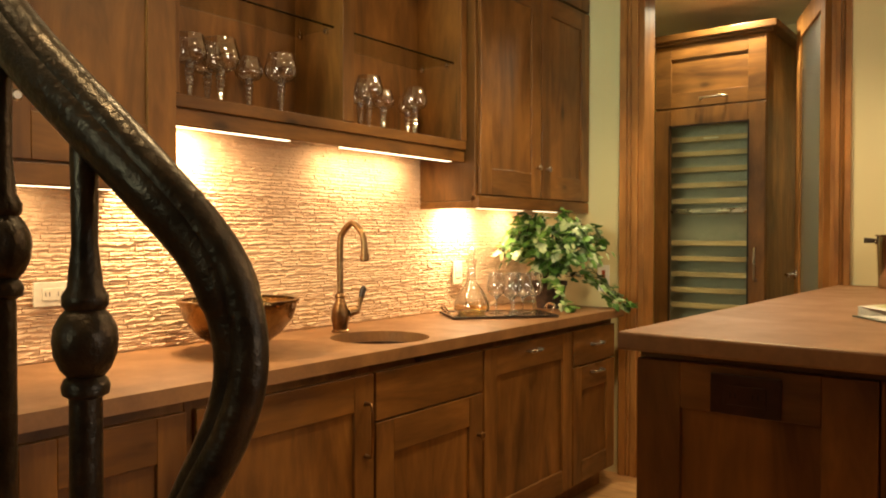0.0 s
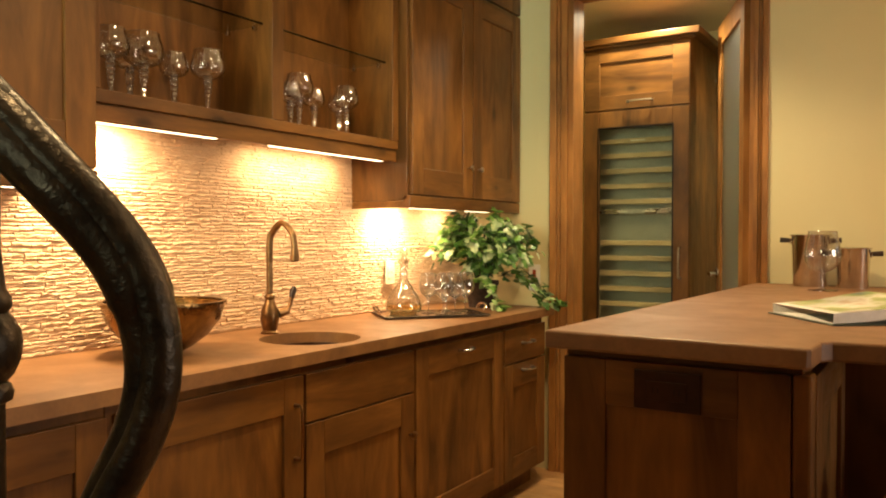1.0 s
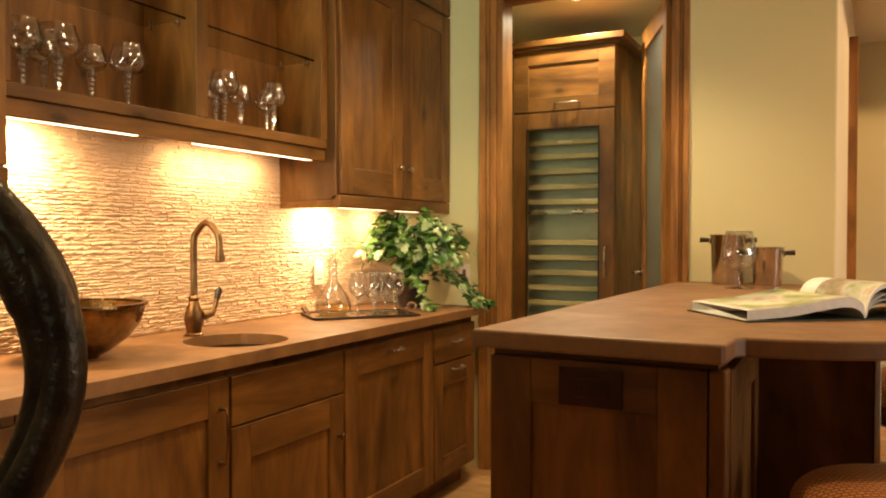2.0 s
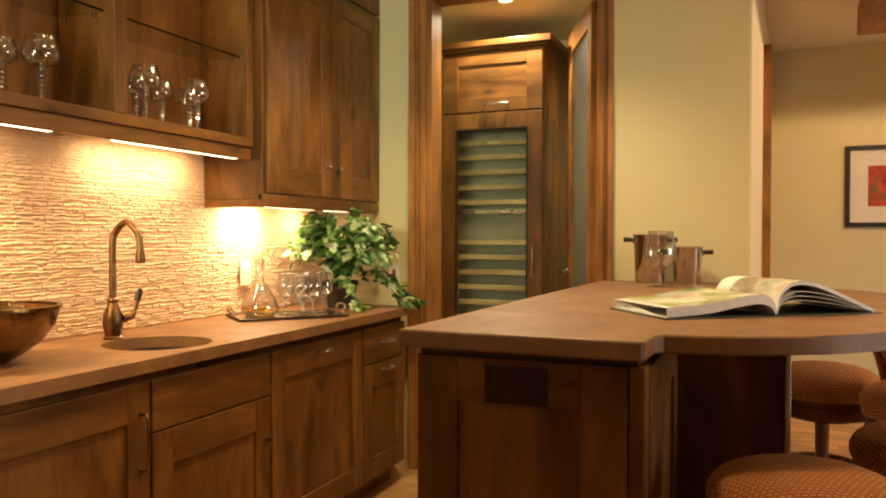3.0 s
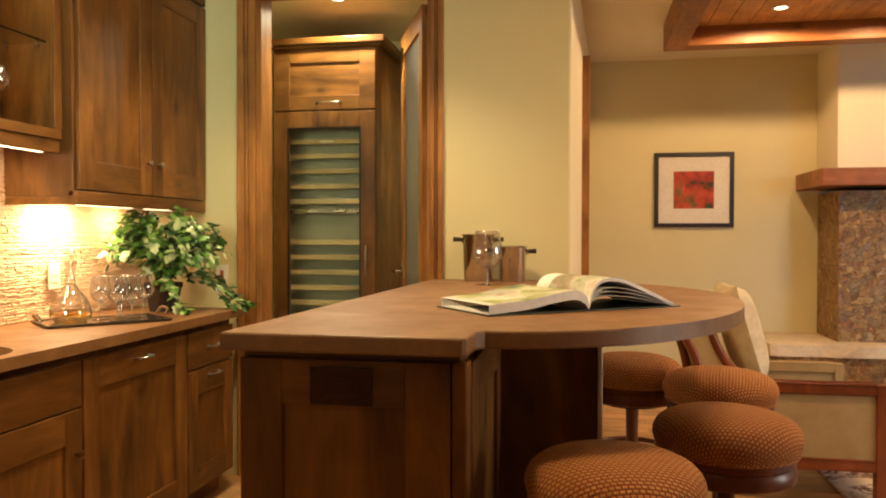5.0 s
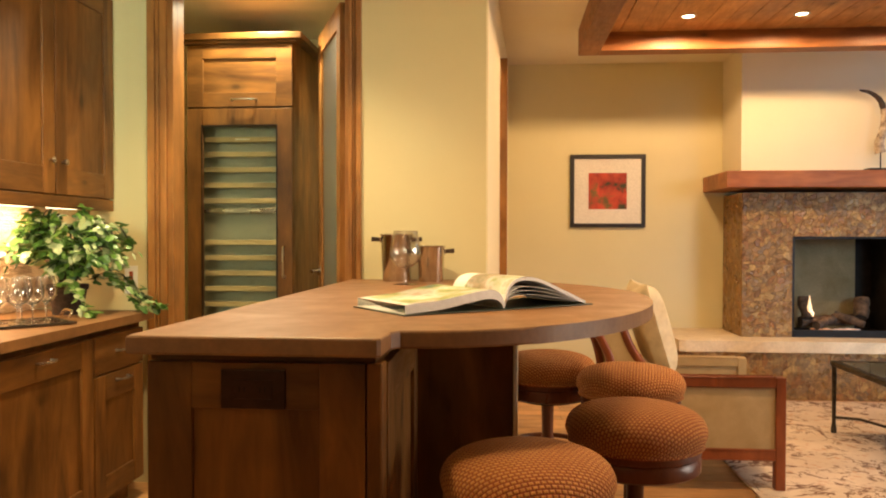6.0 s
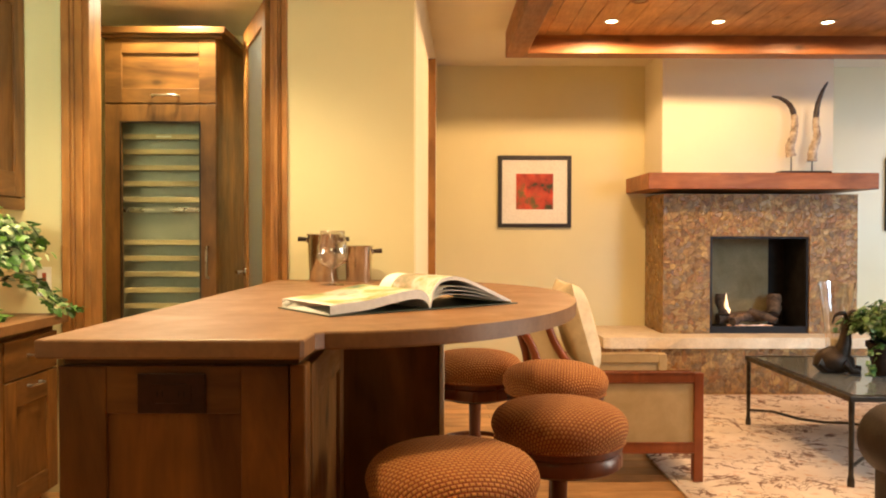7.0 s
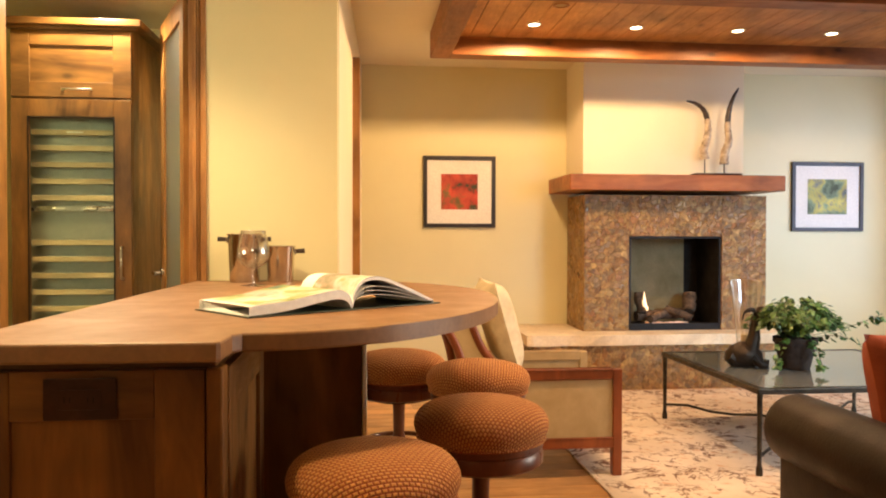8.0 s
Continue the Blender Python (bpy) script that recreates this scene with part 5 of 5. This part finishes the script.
for s, y in (("near", 0.0), ("far", WD - 0.045)):
    f = part("side_frame", boxes((0.56, y, 0.52, -0.02, y + 0.05, 0.568), (0.56, y, 0.155, 0.0, y + 0.05, 0.205), (0.565, y - 0.001, 0.0, 0.615, y + 0.051, 0.568), bevel=0.005), CHERRY if s == "near" else LINEN, ch, "cherry wood side frame" if s == "near" else "linen-covered side frame")
    part("side_panel", box(0.0, y + 0.012, 0.205, 0.565, y + 0.038, 0.52), LINEN, f, "tan linen side panel")
    for name, ln in (("back_post", [(-0.30, 0.0), (-0.24, 0.22), (-0.215, 0.45), (-0.255, 0.66), (-0.33, 0.81), (-0.37, 0.90)]), ("arm_scroll", [(0.06, 0.552), (-0.02, 0.565), (-0.085, 0.615), (-0.15, 0.71), (-0.195, 0.82), (-0.22, 0.90)])):
        part(name, tube(curve([(x, y + 0.025, z) for x, z in ln], 5), 0.024, 12), CHERRY, ch, "curved cherry wood post", True)
    part("wing_panel", moved(prism([(-0.225, 0.21), (0.0, 0.21), (0.0, 0.54), (-0.08, 0.60), (-0.15, 0.70), (-0.20, 0.82), (-0.215, 0.88), (-0.36, 0.88), (-0.33, 0.80), (-0.255, 0.65), (-0.215, 0.45)], -(y + 0.038), -(y + 0.012)), pose(0, 0, 0, 90, 0, 0)), LINEN, ch, "tan linen wing panel")
part("top_rail", tube([(-0.295, 0.02, 0.89), (-0.295, WD - 0.02, 0.89)], 0.026, 12), CHERRY, ch, smooth=True)
part("seat_rail", box(0.566, 0.052, 0.155, 0.606, WD - 0.052, 0.25, 0.004), CHERRY, ch)
part("seat", moved(box(-0.12, 0.052, 0.21, 0.575, WD - 0.052, 0.46, 0.03), pose(0, 0, 0)), LINEN, ch, "tan linen seat cushion", True)
part("backrest", moved(box(-0.05, 0.03, 0.0, 0.06, WD - 0.03, 0.58, 0.03), pose(-0.10, 0, 0.42, 0, -19, 0)), LINEN, ch, "tan linen back", True)
tagged(part("throw_pillow", pillow(0.52, 0.50, 0.17, tilt=pose(0.865, 4.30, 0.80, 0, 0, 0) @ pose(0, 0, 0, 0, -16, 0) @ pose(0, 0, 0, 0, 0, 90)), SILK, smooth=True), "cream satin cushion on the armchair", "cushion")

# coffee table
tb = thing("coffee_table", "low iron coffee table with a dark glass top", "coffee table", pose(2.185, 3.89, 0.012))
TW, TD, TH = 1.45, 1.33, 0.465
part("top_frame", boxes((0, 0, TH - 0.03, TW, 0.05, TH), (0, TD - 0.05, TH - 0.03, TW, TD, TH), (0, 0.05, TH - 0.03, 0.05, TD - 0.05, TH), (TW - 0.05, 0.05, TH - 0.03, TW, TD - 0.05, TH), bevel=0.004), IRON, tb)
part("glass_top", box(0.048, 0.048, TH - 0.012, TW - 0.048, TD - 0.048, TH - 0.002), mottled("dark_glass", (0.10, 0.11, 0.11), (0.15, 0.16, 0.16), 3, 0.06, 40, 0.0), tb, "dark reflective glass")
for x in (0.02, TW - 0.02):
    for y in (0.02, TD - 0.02):
        part("leg", tube([(x, y, 0), (x, y, 0.03), (x, y, 0.06), (x, y, TH - 0.03)], [0.018, 0.018, 0.012, 0.015], 10), IRON, tb, smooth=True)
for a, b in (((0.02, 0.02, 0.10), (TW - 0.02, TD - 0.02, 0.10)), ((0.02, TD - 0.02, 0.10), (TW - 0.02, 0.02, 0.10))):
    pts = [Vector(a).lerp(Vector(b), i / 12) + Vector((0, 0, 0.014 * math.sin(i * 1.9))) for i in range(13)]
    part("stretcher", tube(pts, 0.009, 8), IRON, tb, "twig-like iron stretcher", True)
TT = 0.012 + TH
ivy("potted_ivy", pose(2.75, 4.50, TT), "trailing ivy in a dark pot on the coffee table", SOIL, (0.085, 0.12, 0.19), 0.25, 0.27, 105, 0.036,
    [[(0.1, 0, 0.2), (0.26, -0.05, 0.24), (0.42, -0.08, 0.30), (0.5, -0.1, 0.34)], [(0.1, -0.04, 0.2), (0.26, -0.1, 0.2), (0.40, -0.14, 0.1), (0.45, -0.14, 0.05)], [(-0.08, -0.08, 0.2), (-0.17, -0.13, 0.16), (-0.19, -0.15, 0.08), (-0.2, -0.16, 0.03)], [(0, -0.1, 0.2), (0.03, -0.18, 0.15), (0.04, -0.2, 0.08), (0.05, -0.22, 0.03)]], LEAF_DARK, 8)
bm = lathe([(0.0, 0.0), (0.075, 0.004), (0.105, 0.03), (0.10, 0.07), (0.07, 0.10), (0.03, 0.12), (0.0, 0.125)], 20)
moved(bm, Matrix.Diagonal((1.35, 0.8, 1, 1)))
add_tube(bm, [(0.05, 0, 0.08), (0.075, 0, 0.15), (0.078, 0, 0.20), (0.085, 0, 0.24), (0.082, 0, 0.265)], [0.06, 0.045, 0.034, 0.038, 0.012], 14)
for s in (-1, 1):
    add_tube(bm, curve([(0.082, s * 0.015, 0.25), (0.085 + s * 0.03, s * 0.04, 0.285), (0.085 + s * 0.085, s * 0.05, 0.275), (0.085 + s * 0.105, s * 0.05, 0.235)], 5), [0.016 - 0.0007 * i for i in range(16)], 8)
for a, k in ((-0.1, -0.05), (0.06, -0.06), (0.09, 0.05)):
    add_tube(bm, [(a, k, 0.05), (a + 0.05, k * 1.1, 0.015), (a + 0.10, k * 1.1, 0.014)], [0.03, 0.018, 0.014], 8)
tagged(part("statuette", moved(bm, pose(2.47, 4.60, TT, 0, 0, -20) @ Matrix.Diagonal((0.82, 1.0, 1.25, 1))), IRON_BROWN, smooth=True), "small dark bronze statuette on the coffee table", "statuette")
hv = thing("hurricane_vase", "tall clear glass hurricane vase on the coffee table", "vase", pose(2.62, 4.86, TT))
out = [(0.07, 0), (0.075, 0.02), (0.06, 0.10), (0.07, 0.25), (0.095, 0.42), (0.11, 0.52)]
part("cylinder", lathe(out + [(r - 0.003, z + (0.006 if z < 0.3 else 0)) for r, z in out[::-1]] + [(0.0, 0.006)], 30), CLEAR, hv, smooth=True)
part("candle", lathe([(0.035, 0.007), (0.035, 0.16), (0.03, 0.165), (0.0, 0.163)], 20), SILK, hv, "cream pillar candle", True)

# leather sofa, its rolled arm towards the bar
so = thing("leather_sofa", "dark brown leather sofa with rolled arm", "sofa", pose(1.78, 2.25, 0.0))
part("arm", moved(lathe([(0.0, 0.0), (0.10, 0.003), (0.135, 0.02), (0.142, 0.05), (0.142, 0.9), (0.135, 0.93), (0.0, 0.935)], 28), pose(0.10, 0.80, 0.50, 90, 0, 0)), LEATHER, so, smooth=True)
part("arm_front", box(0.02, -0.10, 0.05, 0.24, 0.77, 0.52, 0.03), LEATHER, so, smooth=True)
part("frame", box(0.24, -0.10, 0.05, 2.1, 0.75, 0.32, 0.03), LEATHER, so, smooth=True)
part("seat_cushion", box(0.25, -0.02, 0.32, 2.05, 0.78, 0.47, 0.045), LEATHER, so, smooth=True)
part("backrest", box(0.02, -0.34, 0.05, 2.1, -0.02, 0.80, 0.06), LEATHER, so, smooth=True)
for x in (0.08, 2.0):
    for y in (-0.25, 0.70):
        part("foot", lathe([(0.03, 0), (0.035, 0.05), (0.0, 0.05)], 12, x, y), WALNUT, so)
tagged(part("throw_pillow", pillow(0.42, 0.42, 0.16, tilt=pose(2.115, 2.66, 0.73, 0, 0, 20) @ pose(0, 0, 0, -12, 0, 0)), RUST, smooth=True), "rust red cushion on the leather sofa", "cushion")

# ---- pieces of the setting ----
# split-face stone strips behind the wet bar, in courses of uneven depth
def strips(y0, y1, z0, z1, near):
    """Courses of strips; those inside the stretch near are pieces of their own, the rest is one mesh."""
    rng = random.Random(11)
    wall = tagged(new("backsplash"), "split-face travertine strip wall behind the wet bar", "backsplash", kind="structure")
    part("mortar_bed", box(KITCHEN_X + 0.0005, y0, z0, KITCHEN_X + 0.0085, y1, z1), TRAVERTINE, wall)
    verts, faces, count = [], [], 0
    z = z0
    while z < z1 - 0.004:
        h = min(rng.choice((0.008, 0.010, 0.013, 0.016)), z1 - z)
        y = y0 - rng.uniform(0, 0.1)
        while y < y1:
            ln = rng.uniform(0.025, 0.085)
            a, b = max(y, y0), min(y + ln, y1)
            y += ln
            if b - a < 0.01:
                continue
            n = max(2, int((b - a) / 0.014))
            d = rng.uniform(0.0115, 0.0155)
            x = KITCHEN_X
            lift, tilt = rng.uniform(-0.001, 0.001), rng.uniform(-0.0015, 0.0015)
            pv, pf = [], []
            for i in range(n + 1):
                yy = a + 0.0006 + (b - a - 0.0012) * i / n
                d1, d2 = d + rng.uniform(-0.0025, 0.0025), d + rng.uniform(-0.0025, 0.0025)
                zz = max(z + lift + tilt * (2 * i / n - 1) + rng.uniform(-0.0010, 0.0010), z0)
                e = 0.001 + rng.uniform(0, 0.002)
                pv += [(x, yy, zz), (x + d1 - 0.0022, yy, zz + e * 0.4), (x + d1, yy, zz + h * 0.35), (x + d2, yy, zz + h * 0.7), (x + d2 - 0.0025, yy, zz + h - e * 0.3), (x, yy, zz + h)]
                if i:
                    p, q = 6 * (i - 1), 6 * i
                    pf += [(p + j, q + j, q + j + 1, p + j + 1) for j in range(5)]
            pf += [tuple(range(5, -1, -1)), tuple(6 * n + j for j in range(6))]
            if near[0] < a and b < near[1] and count < 300:
                count += 1
                me = bpy.data.meshes.new("stone_strip")
                me.from_pydata([(vx - x, vy - a, vz - z) for vx, vy, vz in pv], [], pf)
                me.materials.append(TRAVERTINE)
                o = new("stone_strip", me)
                o.parent, o.location = wall, (x, a, z)
            else:
                k = len(verts)
                verts += pv
                faces += [tuple(k + j for j in f) for f in pf]
        z += h
    me = bpy.data.meshes.new("further_strips")
    me.from_pydata(verts, [], faces)
    me.materials.append(TRAVERTINE)
    rest = tagged(new("further_strips", me), kind="stuff")
    rest.parent = wall


strips(0.30, DOOR_Y - 0.002, 0.916, 1.67, (1.80, 2.68))

# floor boards
rng = random.Random(21)
floor = tagged(new("floor"), "honey-coloured oak board floor", "floor", kind="structure")
plank_meshes = {}


def plank(ln, w):
    if (ln, w) not in plank_meshes:
        me = bpy.data.meshes.new("plank")
        bm = box(0, 0, -0.018, ln - 0.002, w - 0.002, 0, 0.0015)
        bm.to_mesh(me)
        bm.free()
        me.materials.append(OAK)
        plank_meshes[(ln, w)] = me
    return plank_meshes[(ln, w)]


y = -3.0
while y < BACK_Y:
    x = KITCHEN_X - 0.1 - rng.choice((0, 0.02, 0.03))
    while x < RIGHT_X:
        ln = rng.choice((2.1, 2.5, 2.9))
        if x + ln > RIGHT_X + 0.1:
            ln = 1.2
        o = new("plank", plank(ln, 0.13))
        o.parent = floor
        o.location = (x, y, 0)
        x += ln
    y += 0.13
